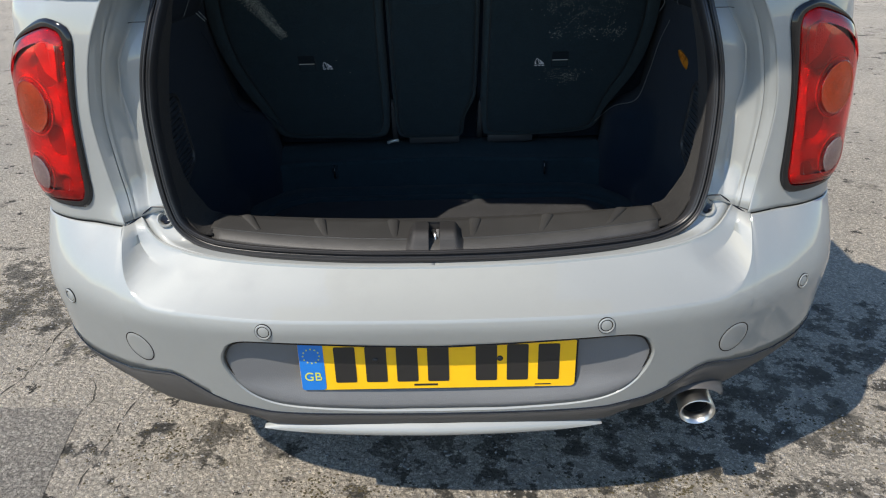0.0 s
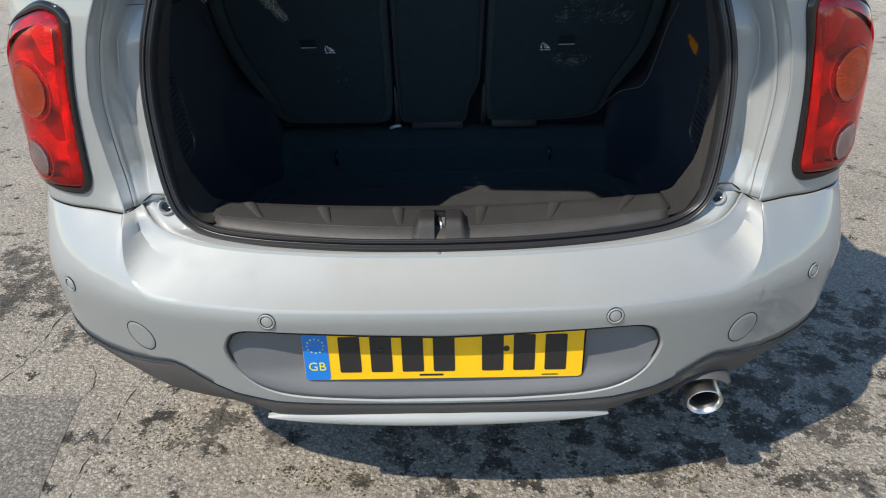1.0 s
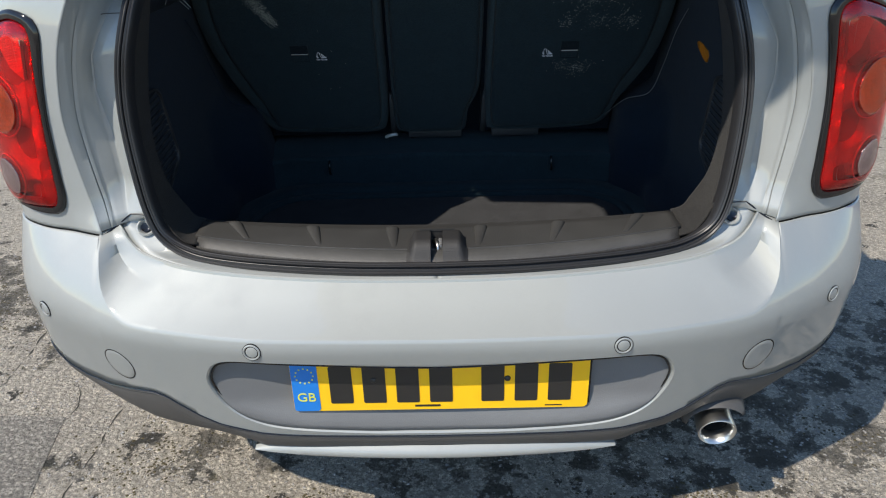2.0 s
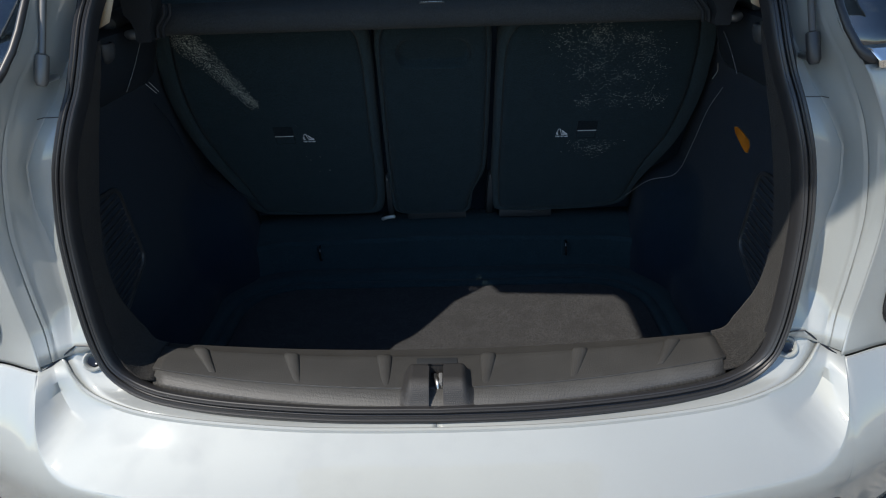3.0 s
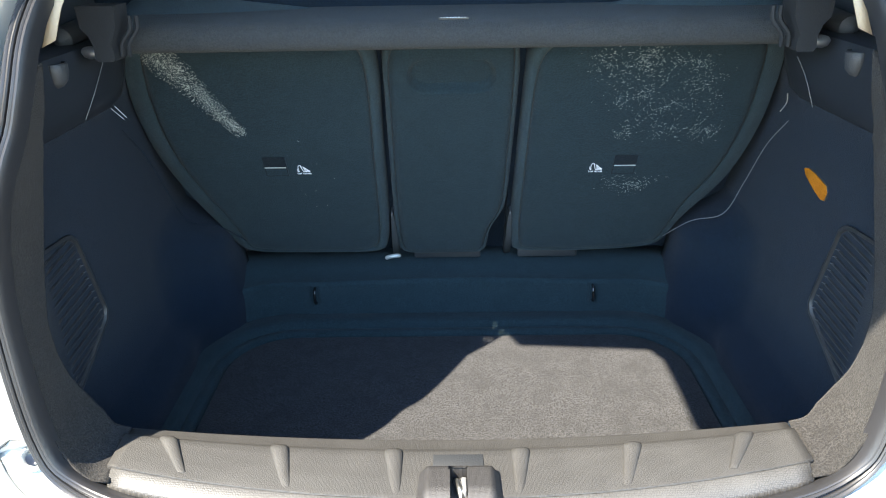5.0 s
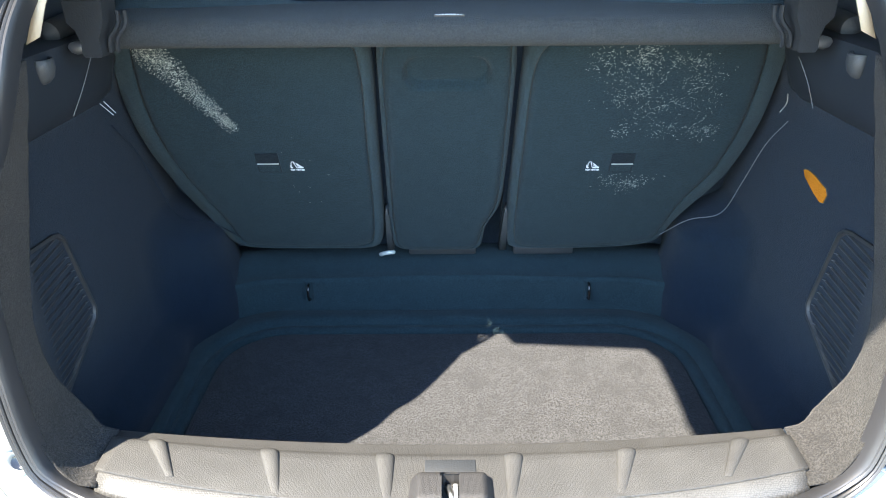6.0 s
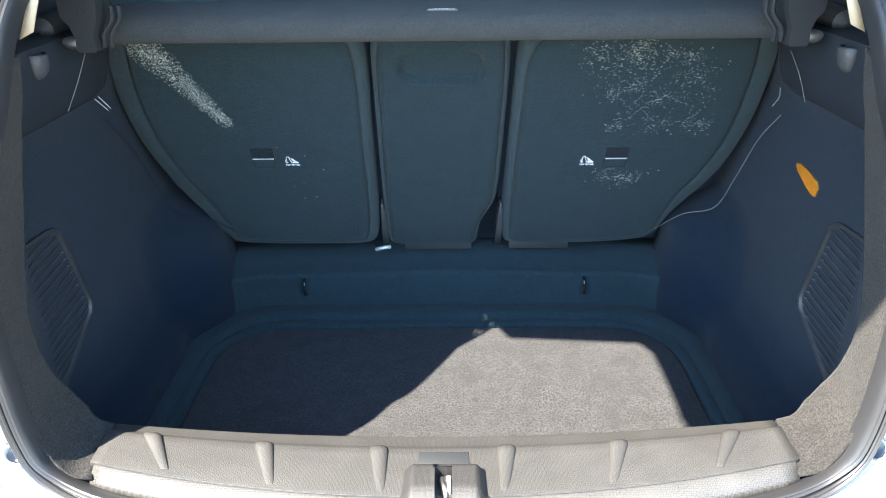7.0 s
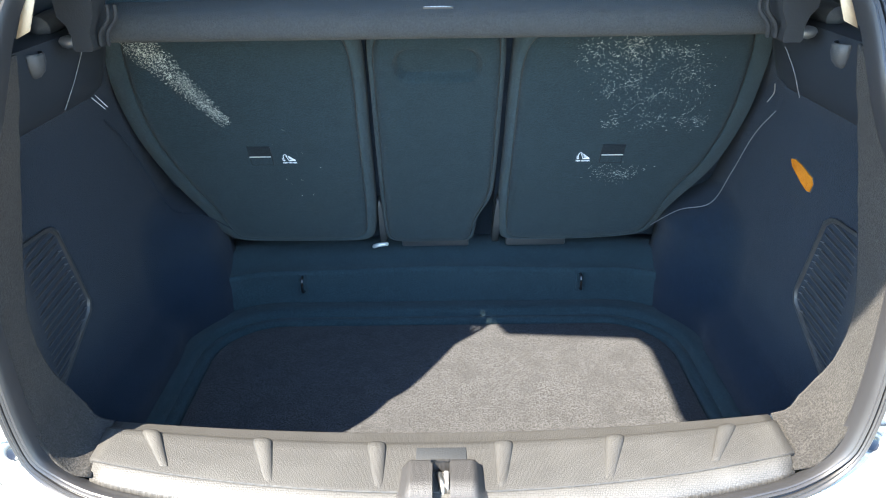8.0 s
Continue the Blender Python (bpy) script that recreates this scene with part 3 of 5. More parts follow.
for x, z in ((-.306, .560), (.302, .561), (-.730, .558), (.713, .565)):
    p, n = skin_frame(distance_at(x), z)
    sensor = part("parking_sensor", disc_on(p, n, [(.0150, -.002), (.0150, .0012), (.0135, .0022), (.0118, .0018), (.0112, -.0008), (.0102, -.0008)]), PAINT, bumper, "round silver parking sensor")
    part("sensor_face", disc_on(p, n, [(.0098, -.002), (.0098, .0008), (.0085, .0014)]), PAINT, sensor)
    part("sensor_gap", disc_on(p, n, [(.0160, -.003), (.0160, .0006), (.0150, .0006)]), GLOSS_BLACK, sensor)
for x, z in ((-.582, .4835), (.572, .4835)):
    p, n = skin_frame(distance_at(x), z)
    cover = part("towing_cover", skin_disc(distance_at(x), z, [(.0330, -.002), (.0330, .0002), (.0318, .0010), (.025, .0010), (.015, .0010), (.006, .0010)]), PAINT, bumper, "round silver towing-eye cover")
    part("cover_gap", skin_disc(distance_at(x), z, [(.0350, -.003), (.0350, .0006), (.0328, .0006)], False), GLOSS_BLACK, cover)


# ---- lower trim, skid strip and exhaust ----
BOTTOM_Z = [(0, .318), (.33, .318), (.38, .326), (.43, .333), (.47, .350), (.49, .362), (.53, .366), (.565, .352), (.59, .336), (.64, .343), (.70, .362), (.76, .39), (.80, .41), (.84, .42), (2, .42)]


def make_trim():
    s = Shape()
    cols = np.r_[np.linspace(-LOW_LENGTH, -.8, 12)[:-1], np.linspace(-.8, .8, 121), np.linspace(.8, LOW_LENGTH, 12)[1:]]
    rows = []
    for k, off in ((0, .0), (.04, .004), (.12, .002), (.45, .004), (.8, .010), (.95, .016), (1, .022), (1.0, .06)):
        row = []
        for d in cols:
            x = low_x(d)
            lo, hi = (table(BOTTOM_Z, x) if d > 0 else table([(q[0], q[1] if q[0] < .40 or q[0] > .60 else .334) for q in BOTTOM_Z], x)), table(TRIM_Z, x)
            q = bumper_point(d, hi - .001 + (lo - hi) * k)
            _, n = along(LOW, LOW_LENGTH, abs(d))
            q += Vector((math.copysign(n.x, d) * -1 if d < 0 else n.x, n.y, 0)) * off * (.35 + .65 * ease((abs(x) - .33) / .06) if k < 1 or off < .05 else 1)
            row.append(q)
        rows.append(row)
    s.rows(rows)
    return part("lower_trim", s, GREY_TRIM, car, "dark grey textured lower bumper trim", thick=.003)


trim = make_trim()
part("trim_joint", Shape().tube([bumper_point(d, table(TRIM_Z, low_x(d)) + .0006) + Vector((0, -.0006, 0)) for d in np.linspace(-.93, .93, 160)], .0017, 6), GLOSS_BLACK, trim)


def make_skid():
    s = Shape()
    xs = np.linspace(-.350, .322, 41)
    sec = [(.004, .322), (-.004, .318), (-.008, .311), (-.008, .306), (-.003, .301), (.010, .297), (.03, .296), (.03, .318)]
    rows = []
    for x in xs:
        e = 1 - abs((x + .014) / .336) ** 12
        rows.append([(x, y + .003 + .20 * x * x, .304 + (z - .309) * 1.2 * max(.15, e) + .045 * max(0, abs(x) - .22) ** 2) for y, z in sec])
    s.rows(rows, closed=False)
    s.cap(rows[0])
    s.cap(rows[-1])
    return part("skid_strip", s, PAINT, trim, "silver strip under the bumper")


make_skid()


def make_exhaust():
    centre, axis = Vector((.518, .044, .309)), Vector((.05, 1, .20)).normalized()
    side = axis.cross((0, 0, 1)).normalized()
    up = side.cross(axis)
    def ring(r, d, n=36):
        return [centre + axis * d + r * (math.cos(a) * side + math.sin(a) * up) for a in [2 * math.pi * k / n for k in range(n)]]
    tip = part("exhaust_tip", Shape().rows([ring(.0315, .26), ring(.0335, .05), ring(.0350, .012), ring(.0358, .003), ring(.0350, -.003), ring(.0335, -.004), ring(.0300, -.001), ring(.0275, .006), ring(.0265, .022)], closed=True), STEEL, car, "polished steel exhaust tip")
    part("exhaust_bore", Shape().rows([ring(.0268, .020), ring(.0265, .06), ring(.0260, .15)], closed=True).cap(ring(.0260, .15)), SOOT, tip, "sooty bore")
    # shroud over the pipe
    rows = []
    for r, d in ((.043, .030), (.0445, .016), (.048, .010), (.053, .016), (.057, .05)):
        rows.append([centre + axis * d + Vector((0, 0, .006)) + r * (math.cos(a) * side * 1.15 + math.sin(a) * up) for a in [math.pi * (.20 + .80 * k / 18) for k in range(19)]])
    part("exhaust_shroud", Shape().rows(rows), GREY_TRIM, trim, "arched plastic shroud over the pipe", thick=.003)


make_exhaust()


# ---- rear quarters ----
def make_quarter():
    s = Shape()
    cols = np.r_[0, .004, .012, np.linspace(.025, .30, 26), np.linspace(.32, UP_LENGTH, 12)]
    zs = np.r_[.7022, .709, np.linspace(.72, 1.118, 36)]
    s.rows([[quarter_point(d, z) for d in cols] for z in zs])
    return s


quarters = both("quarter_panel", make_quarter(), PAINT, car, "silver painted rear quarter", thick=.003)

LAMP = [(.050, .80), (.052, .765), (.062, .742), (.082, .731), (.14, .732), (.205, .744), (.252, .785), (.272, .85), (.270, .91), (.248, .97), (.190, 1.03), (.125, 1.066), (.078, 1.079), (.045, 1.070), (.032, 1.045), (.031, 1.0), (.038, .92), (.045, .86)]


def make_lamp(side):
    def place(s):
        return s if side > 0 else s.mirrored()
    pts = [Vector(q) for q in LAMP]
    loop = evenly(curve_through([*pts, pts[0]], 8)[:-1], 88, closed=True)
    even = [shrunk(loop, .001 * k, max(0, int((.001 * k - .012) * 400))) for k in range(-1, 45)]
    def ring(m, out):
        """A ring drawn in by m; the black surround is narrow round the car's side."""
        row = []
        for i, q in enumerate(loop):
            g = 1 - .70 * ease((q.x - .09) / .10)
            d = m * g if m < .0148 else m - .0148 * (1 - g)
            k = (d + .001) * 1000
            j = max(0, min(44, int(k)))
            p = even[j][i].lerp(even[j + 1][i], k - j)
            row.append(quarter_point(p.x, p.y, out))
        return row
    lamp = part("tail_lamp", place(Shape().rows([ring(-.001, -.012), ring(-.001, .003), ring(.002, .0065), ring(.006, .007), ring(.0125, .006), ring(.0145, .001), ring(.015, -.014)], closed=True)), GLOSS_BLACK, car, "upright tail lamp with red lens and gloss black surround")
    # the bowl behind the lens, dished between the bulbs
    def dish(q):
        deep = 0.0
        for x, z, r in ((.105, .860, .040), (.10, .985, .036), (.225, .855, .030), (.105, .765, .030)):
            k = (q - Vector((x, z))).length / r
            if k < 1:
                deep = max(deep, .016 * (1 - k * k) ** .7)
        return deep
    bowl = Shape().rows([ring(.0148, .0), ring(.020, .003), ring(.026, .006), ring(.034, .009)], closed=True)
    bowl.dome(shrunk(loop, .034, 12), lambda q: quarter_point(q.x, q.y, .0095 - dish(q)), [k / 40 for k in range(40)])
    part("reflector_bowl", place(bowl), RED_BACK, lamp, "dished red reflector")
    for x, z, r in ((.142, .924, .052), (.165, .792, .039)):
        arc = [quarter_point(x + r * math.cos(t), z + 1.05 * r * math.sin(t), .0108) for t in [2 * math.pi * k / 48 for k in range(49)]]
        part("bulb_bezel", place(Shape().tube(arc, .0014, 6)), RETRO, lamp)
    strip = [(.055, 1.035), (.085, 1.045), (.110, 1.030), (.088, .99), (.062, .972)]
    retro = [[quarter_point(x, z, o) for x, z in strip] for o in (.004, .0120)]
    part("retro_reflector", place(Shape().rows(retro, closed=True).cap(retro[1])), RETRO, lamp, "honeycomb reflector block")
    def lens_height(d, z):
        near = min((Vector((d, z)) - q).length for q in loop)
        return table([(.014, .003), (.0155, .007), (.019, .010), (.028, .013), (.038, .0147)], near)
    def disc(d, z, r, rings):
        s = Shape()
        rows = [[quarter_point(d + r * f * math.cos(t), z + r * 1.05 * f * math.sin(t), h + lens_height(d + r * f * math.cos(t), z + r * 1.05 * f * math.sin(t))) for t in [2 * math.pi * k / 36 for k in range(36)]] for f, h in rings]
        return s.rows(rows, closed=True).cap(rows[-1])
    for d, z, r, mat, glass, label in ((.142, .924, .044, AMBER_BACK, AMBER_LENS, "round amber indicator"), (.165, .792, .032, PALE_BACK, CLEAR_LENS, "round pale reversing light")):
        cup = part("lamp_cup", place(disc(d, z, r, ((.98, -.006), (.98, .0006), (.9, .0006), (.4, .0006), (.1, .0006)))), mat, lamp, label)
        part("cup_lens", place(disc(d, z, r, ((1.05, -.004), (1.04, .0010), (1.01, .0019), (.97, .0012), (.7, .0014), (.3, .0015), (.08, .0015)))), glass, cup)
    lens = Shape().rows([ring(.0140, .002), ring(.0155, .007), ring(.019, .010), ring(.028, .013), ring(.036, .0145)], closed=True)
    lens.dome(shrunk(loop, .036, 12), lambda q: quarter_point(q.x, q.y, .0145))
    part("lamp_lens", place(lens), RED_LENS, lamp, "clear red plastic lens")


for side in (1, -1):
    make_lamp(side)


# ---- the boot's painted channel, seal and gutter ----
SEAL_FINE = curve_through(SEAL, 8)
SIDE_SEAL = evenly([q for q in SEAL_FINE if q.z > .722 and q.x > .39], 70)


FOLD = [(.72, .45), (.78, .40), (.86, .36), (.90, .42), (.94, .53), (1.0, .58), (1.04, .48), (1.08, .38), (1.12, .34), (1.2, .30), (1.5, .28)]


def channel_line(q):
    """Across the channel from the seal at q to the quarter's edge: flange, fold, ramp, hem, edge."""
    z2 = table([(.722, .7022), (.745, .742), (.78, .78), (1.1, 1.10), (1.40, 1.43)], q.z)
    e = edge_at(z2).to_3d()
    e.z = z2
    fold = table(FOLD, q.z)
    s = table([(.722, .5), (.78, 1.4), (1.04, 1.4), (1.12, 1.8)], q.z)
    span = .72 - fold
    h = min(1, s)
    line = []
    for f, dy in ((0, .004), (.025, .014 * s), (.05, .018 * s), (.10, .019 * s), (fold - .035, .026 * s), (fold, .028 * s), (fold + .03, .0278 * s), *((fold + span * k, .0278 * s + (.0165 * h - .0278 * s) * (k - .08)) for k in (.3, .5, .7, .9)), (.722, .0185 * h), (.740, .0155 * h), (.755, .0140 * h), (.80, .0118 * h), (.806, .0138 * h), (.812, .0138 * h), (.818, .0100 * h), (.93, .0045 * h), (.97, .001), (.988, .0), (1, .003)):
        p = q.lerp(e, f)
        p.y += dy
        line.append(p)
    return line


def make_channel():
    return Shape().rows([channel_line(q) for q in SIDE_SEAL])


both("boot_channel", make_channel(), PAINT, car, "silver painted channel beside the boot opening", thick=.002, sharp=50)
# a lapped joint across the flange
lap = channel_line(min(SIDE_SEAL, key=lambda q: abs(q.z - 1.062)))
both("lap_joint", Shape().tube([p + Vector((0, -.0002, 0)) for p in lap[1:8]], .0008, 6), GREY_TRIM, car)


LEDGE_RIM = curve_through([(.568, .159, .712), (.558, .160, .7205), (.547, .161, .7285)], 6)


def make_ledge():
    """Painted ledge between the bumper and the boot seal, up to the notch."""
    seal = [q for q in SEAL_FINE if q.z < .7285 and q.x < .52]
    seal = evenly(seal, 80)
    foot = [q + Vector((0, .009, .0005)) for q in curve_through(GUTTER, 12)]
    gut = evenly(foot, 56) + evenly(LEDGE_RIM, 25)[1:]
    rows = []
    for f in (0, .12, .3, .5, .7, .88, 1):
        row = []
        for g, q in zip(gut, seal):
            p = g.lerp(q, f)
            p.y += .013 * math.sin(math.pi * f) * ease((g.x - .47) / .06)
            row.append(p)
        rows.append(row)
    return Shape().rows(rows)


both("boot_ledge", make_ledge(), PAINT, car, "silver painted ledge under the boot seal", thick=.002)
both("stop_cup", disc_on((.522, .156, .7035), (-.15, -.80, .58), [(.0165, -.010), (.0165, .003), (.014, .0045), (.011, .002), (.0085, -.002)], 24), PAINT, car, "round painted cup with a dark screw")
both("cup_screw", disc_on((.522, .156, .7035), (-.15, -.80, .58), [(.0090, -.006), (.0086, .003), (.004, .0012)], 16), GLOSS_BLACK, car)


gap = curve_through([(.546, .160, .729), (.556, .157, .722), (.568, .151, .7125), (.582, .141, .7045), (.593, .134, .7005)], 5)
both("panel_gap", Shape().tube(gap, [.0009 + .0009 * math.sin(math.pi * k / (len(gap) - 1)) for k in range(len(gap))], 8), GLOSS_BLACK, car)
both("panel_joint", Shape().tube([(.508, .152, .727), (.528, .158, .729), (.547, .160, .729)], .0011, 6), GREY_TRIM, car)


def sweep(path, section, normals):
    rows = []
    for i, q in enumerate(path):
        way = (path[min(i + 1, len(path) - 1)] - path[max(i - 1, 0)]).normalized()
        up = normals[i]
        up = (up - way * up.dot(way)).normalized()
        across = way.cross(up)
        rows.append([q + across * a + up * h for a, h in section])
    return Shape().rows(rows, closed=True)


def make_seal():
    half = evenly(SEAL_FINE, 120)
    path = half[::-1][:-1] + [Vector((-q.x, q.y, q.z)) for q in half]
    normals = [Vector((0, -.78, .63)).lerp(Vector((0, -1, .12)), ease((q.z - .645) / .07)) for q in path]
    section = [(-.001, -.045), (0, .004), (.0014, .0082), (.0034, .0100), (.0054, .0093), (.0064, .0084), (.0074, .0092), (.009, .0100), (.0105, .0085), (.0111, .0050), (.0122, .0050), (.0130, .0085), (.0148, .0114), (.0168, .0106), (.0178, .0096), (.0188, .0104), (.0205, .0098), (.0222, .0076), (.0245, .002), (.025, -.016)]
    return sweep(path, [(a, h) for a, h in section], normals)


part("boot_seal", make_seal(), RUBBER, car, "black rubber boot seal with ribbed edge", sharp=30)


# ---- boot interior ----
FLOOR_Z = .487


def wall_x(y, z):
    """Inner face of the side trim."""
    x = .565 - .012 * ease((.66 - z) / .10) - .040 * ease((.592 - z) / .050) * (1 - ease((y - .64) / .16))
    x -= .095 * ease((y - .68) / .15) * ease((.785 - z) / .085)
    x -= .03 * ease((z - 1.0) / .12)
    return x


def make_side_trim():
    rows = []
    inner = []
    for i, q in enumerate(SIDE_SEAL):
        if q.z < 1.16:
            inner.append(Vector((q.x - .0205, q.y + .008, q.z)))
    # the lower lip runs in to the end of the sill trim
    inner = curve_through([(.434, .149, .667), (.458, .147, .675), (.476, .150, .695)], 4) + inner
    inner = evenly(inner, 60)
    zs = np.linspace(FLOOR_Z, 1.13, 60)
    rows.append(inner)
    # a carpeted lip, broad beside the sill trim
    def lip(q, k):
        w = table([(.66, .094), (.69, .106), (.72, .100), (.76, .082), (.80, .071), (.845, .070), (.885, .086), (.925, .100), (.966, .109), (1.006, .109), (1.045, .098), (1.083, .070), (1.16, .030)], q.z)
        return q + Vector((.10 * w, w, .10 * w)) * k
    carpet = Shape().rows([[lip(q, k) + Vector((-.001, -.001, .002 * (1 - k))) for q in inner] for k in (0, .02, .3, .6, .96, 1)])
    rows = [[lip(q, 1) + Vector((0, 0, -.004)) for q in inner]]
    edge = rows[-1]
    for y, k in ((.306, .12), (.312, .35), (.320, .65), (.332, .9), (.345, 1.0)):
        rows.append([q.lerp(Vector((wall_x(y, z), y, z)), k) for q, z in zip(edge, zs)])
    for y in np.linspace(.36, .92, 20):
        rows.append([Vector((wall_x(y, z), y, z)) for z in zs])
    return Shape().rows(rows), carpet


side_shape, lip_shape = make_side_trim()
side_trims = both("boot_side_trim", side_shape, TRIM_CARPET, car, "charcoal felt side trim of the boot", thick=.003, sharp=60)
for ob, host in zip((lip_shape, lip_shape.mirrored()), side_trims):
    part("carpet_lip", ob, CARPET, host, "grey carpeted lip along the boot seal", thick=.003)


def make_upper_trim():
    """Plastic trim above the felt, carrying the parcel shelf."""
    s = Shape()
    rows = []
    for y in np.linspace(.245, .660, 24):
        low = 1.031 + .018 * ease((y - .636) / .03)
        rows.append([Vector((wall_x(y, z) - .003 - .008 * ease((z - low) / .010) + .02 * ease((y - .635) / .03), y, z)) for z in np.r_[low - .004, low + .002, low + .010, np.linspace(low + .03, 1.132, 8), 1.138, 1.141]])
    s.rows(rows)
    # its top ledge
    return s.rows([[r[-1] + Vector((f, 0, up)) for r in rows] for f, up in ((0, 0), (.004, .002), (.03, .003), (.07, .004))])


both("upper_side_trim", make_upper_trim(), UPPER_TRIM, car, "smooth charcoal plastic panel under the parcel shelf", thick=.003)
# belt housing on the ledge
both("belt_housing", Shape().tube(curve_through([(.556, .50, 1.150), (.552, .54, 1.156), (.548, .60, 1.160), (.546, .66, 1.158)], 4), [.004] + [.016] * 10 + [.008, .004], 14), PILLAR_PLASTIC, car, "rounded grey belt housing")


piping = curve_through([(.556, .640, .985), (.553, .70, .925), (.548, .755, .835), (.530, .785, .762), (.475, .800, .742), (.436, .845, .690)], 6)
# one piping, coloured as lit on the right and as shaded on the left
part("trim_edge", Shape().tube(piping, .0008, 6), RECESS_GREY, car, "stitched edge of the side trim in its lit tone")
part("trim_edge", Shape().tube(piping, .0012, 6).mirrored(), TRIM_CARPET, car)


def floor_loop():
    """Outline of the floor board, with wide rear corners."""
    loop = []
    x1, y0, y1, r = .462, .235, .790, .13
    for cx, cy, a0, rr in ((x1 - r, y1 - r, 0, r), (-x1 + r, y1 - r, 90, r), (-x1 + .02, y0 + .02, 180, .02), (x1 - .02, y0 + .02, 270, .02)):
        loop += [Vector((cx + rr * math.cos(radians(a0 + a)), cy + rr * math.sin(radians(a0 + a)))) for a in range(0, 91, 10)]
    return loop


def floor_ring(m, z):
    return [(q.x, q.y, z) for q in shrunk(floor_loop(), m)]


def make_floor():
    s = Shape()
    rows = [floor_ring(0, FLOOR_Z - .03), floor_ring(0, FLOOR_Z - .006), floor_ring(.002, FLOOR_Z - .001), floor_ring(.008, FLOOR_Z + .001), floor_ring(.02, FLOOR_Z)]
    s.rows(rows, closed=True)
    s.cap(rows[-1])
    return s


tagged(part("boot_floor", make_floor(), FLOOR_CARPET), "loose grey carpeted floor board lying in the boot", "boot floor")


def make_tray():
    """Felt-lined tray round the floor board: flat rim, then the wall up to the seats."""
    s = Shape()
    xs = np.linspace(-.60, .60, 61)
    rows = []
    for y, z in ((.20, .479), (.70, .479), (.80, .479), (.838, .480), (.850, .484), (.856, .50), (.860, .545), (.8605, .562), (.8585, .572), (.8590, .580), (.8630, .585), (.872, .586), (.882, .588), (.90, .597), (.93, .612), (1.0, .615)):
        row = []
        for x in xs:
            c = ease((abs(x) - .34) / .16)
            row.append((x, y - .045 * c * c * (z > .4795), z + (.012 * math.cos(x * 9) * .3 if z > .57 else 0)))
        rows.append(row)
    return s.rows(rows)


part("boot_tray", make_tray(), TRAY_FELT, car, "charcoal felt lining behind the floor board", thick=.003)
# moulded rim round the board: a rounded step and a second, lower one
rim = [floor_ring(-m, z) for m, z in ((.003, .470), (.003, .485), (.005, .4905), (.009, .4935), (.015, .4945), (.021, .4935), (.0235, .4925), (.0255, .4965), (.029, .5035), (.034, .5065), (.044, .508), (.056, .507), (.075, .505))]
part("tray_rim", Shape().rows(rim, closed=True), TRAY_FELT, car, "moulded felt rim round the floor board")

for x in (-.305, .300):
    hook = part("lashing_hook", Shape().tube(curve_through([(x, .862, .572), (x, .846, .570), (x, .840, .556), (x + .001, .842, .540), (x + .001, .858, .534)], 5), .0028, 8), GLOSS_BLACK, car, "small black lashing hook")
    part("hook_plate", Shape().box((x - .008, .855, .530), (x + .008, .866, .576), bevel=.002), TRAY_FELT, hook)


# seams where the tray meets the side trims
both("tray_seam", Shape().tube([(.470, .846, .500), (.4685, .850, .53), (.467, .853, .57), (.466, .858, .592), (.465, .872, .606)], .0012, 6), INK, car)


# ---- sill trim with ribs and latch ----
def sill_bow(x, y):
    return y + (.040 * max(0, 1 - (y - .09) / .14) + .016) * (x / .435) ** 2


SILL = [(.1188, .648), (.1192, .6655), (.1205, .6678), (.125, .6685), (.16, .6696), (.186, .6712), (.197, .6716), (.2025, .6703), (.2070, .6675), (.2115, .6655), (.226, .6650), (.232, .663), (.236, .655), (.238, .48)]


def make_sill():
    xs = np.linspace(-.442, .440, 61)
    s = Shape()
    rows = []
    for x in xs:
        rows.append([(x, sill_bow(x, y), z + .012 * (x / .44) ** 2 * (z > .6)) for y, z in SILL])
    s.rows(rows)
    return part("sill_trim", s, SILL_PLASTIC, car, "grained charcoal sill trim with raised ribs", thick=.003)


sill = make_sill()


def make_rib(x):
    """A fin that swells from the strip up to the ridge and ends round."""
    s = Shape()
    rows = []
    lean = x * .10
    for k in np.linspace(0, 1.06, 15):
        round_end = math.sqrt(max(0.0, 1 - (max(0.0, k - .86) / .205) ** 2))
        w = (.0050 + .0085 * min(1, k)) * (.35 + .65 * round_end)
        h = (.0012 + .0066 * min(1, k) ** .8) * round_end
        y = .123 + .080 * k
        cx = x + lean * (k - 1)
        base = table(SILL[1:], y) + .012 * (x / .44) ** 2 - .0015
        rows.append([(cx + w * math.cos(a), sill_bow(x, y), base + h * math.sin(a) ** .8) for a in [math.pi * j / 10 for j in range(11)]])
    return s.rows(rows).cap(rows[0]).cap(rows[-1])


for x in (-.384, -.235, -.085, .080, .226, .375):
    part("rib", make_rib(x), SILL_PLASTIC, sill)

# smoother, bevelled front strip of the sill; its sky gloss is put into the colour
rows = [[(x, sill_bow(x, y), z + .012 * (x / .44) ** 2) for x in np.linspace(-.436, .434, 41)] for y, z in ((.0905, .640), (.0915, .6535), (.0940, .6565), (.105, .6620), (.1165, .6664), (.1184, .6664), (.1188, .660))]
part("sill_strip", Shape().rows(rows), STRIP_PLASTIC, sill, "worn strip along the sill, lightened for its sky gloss", thick=.002)


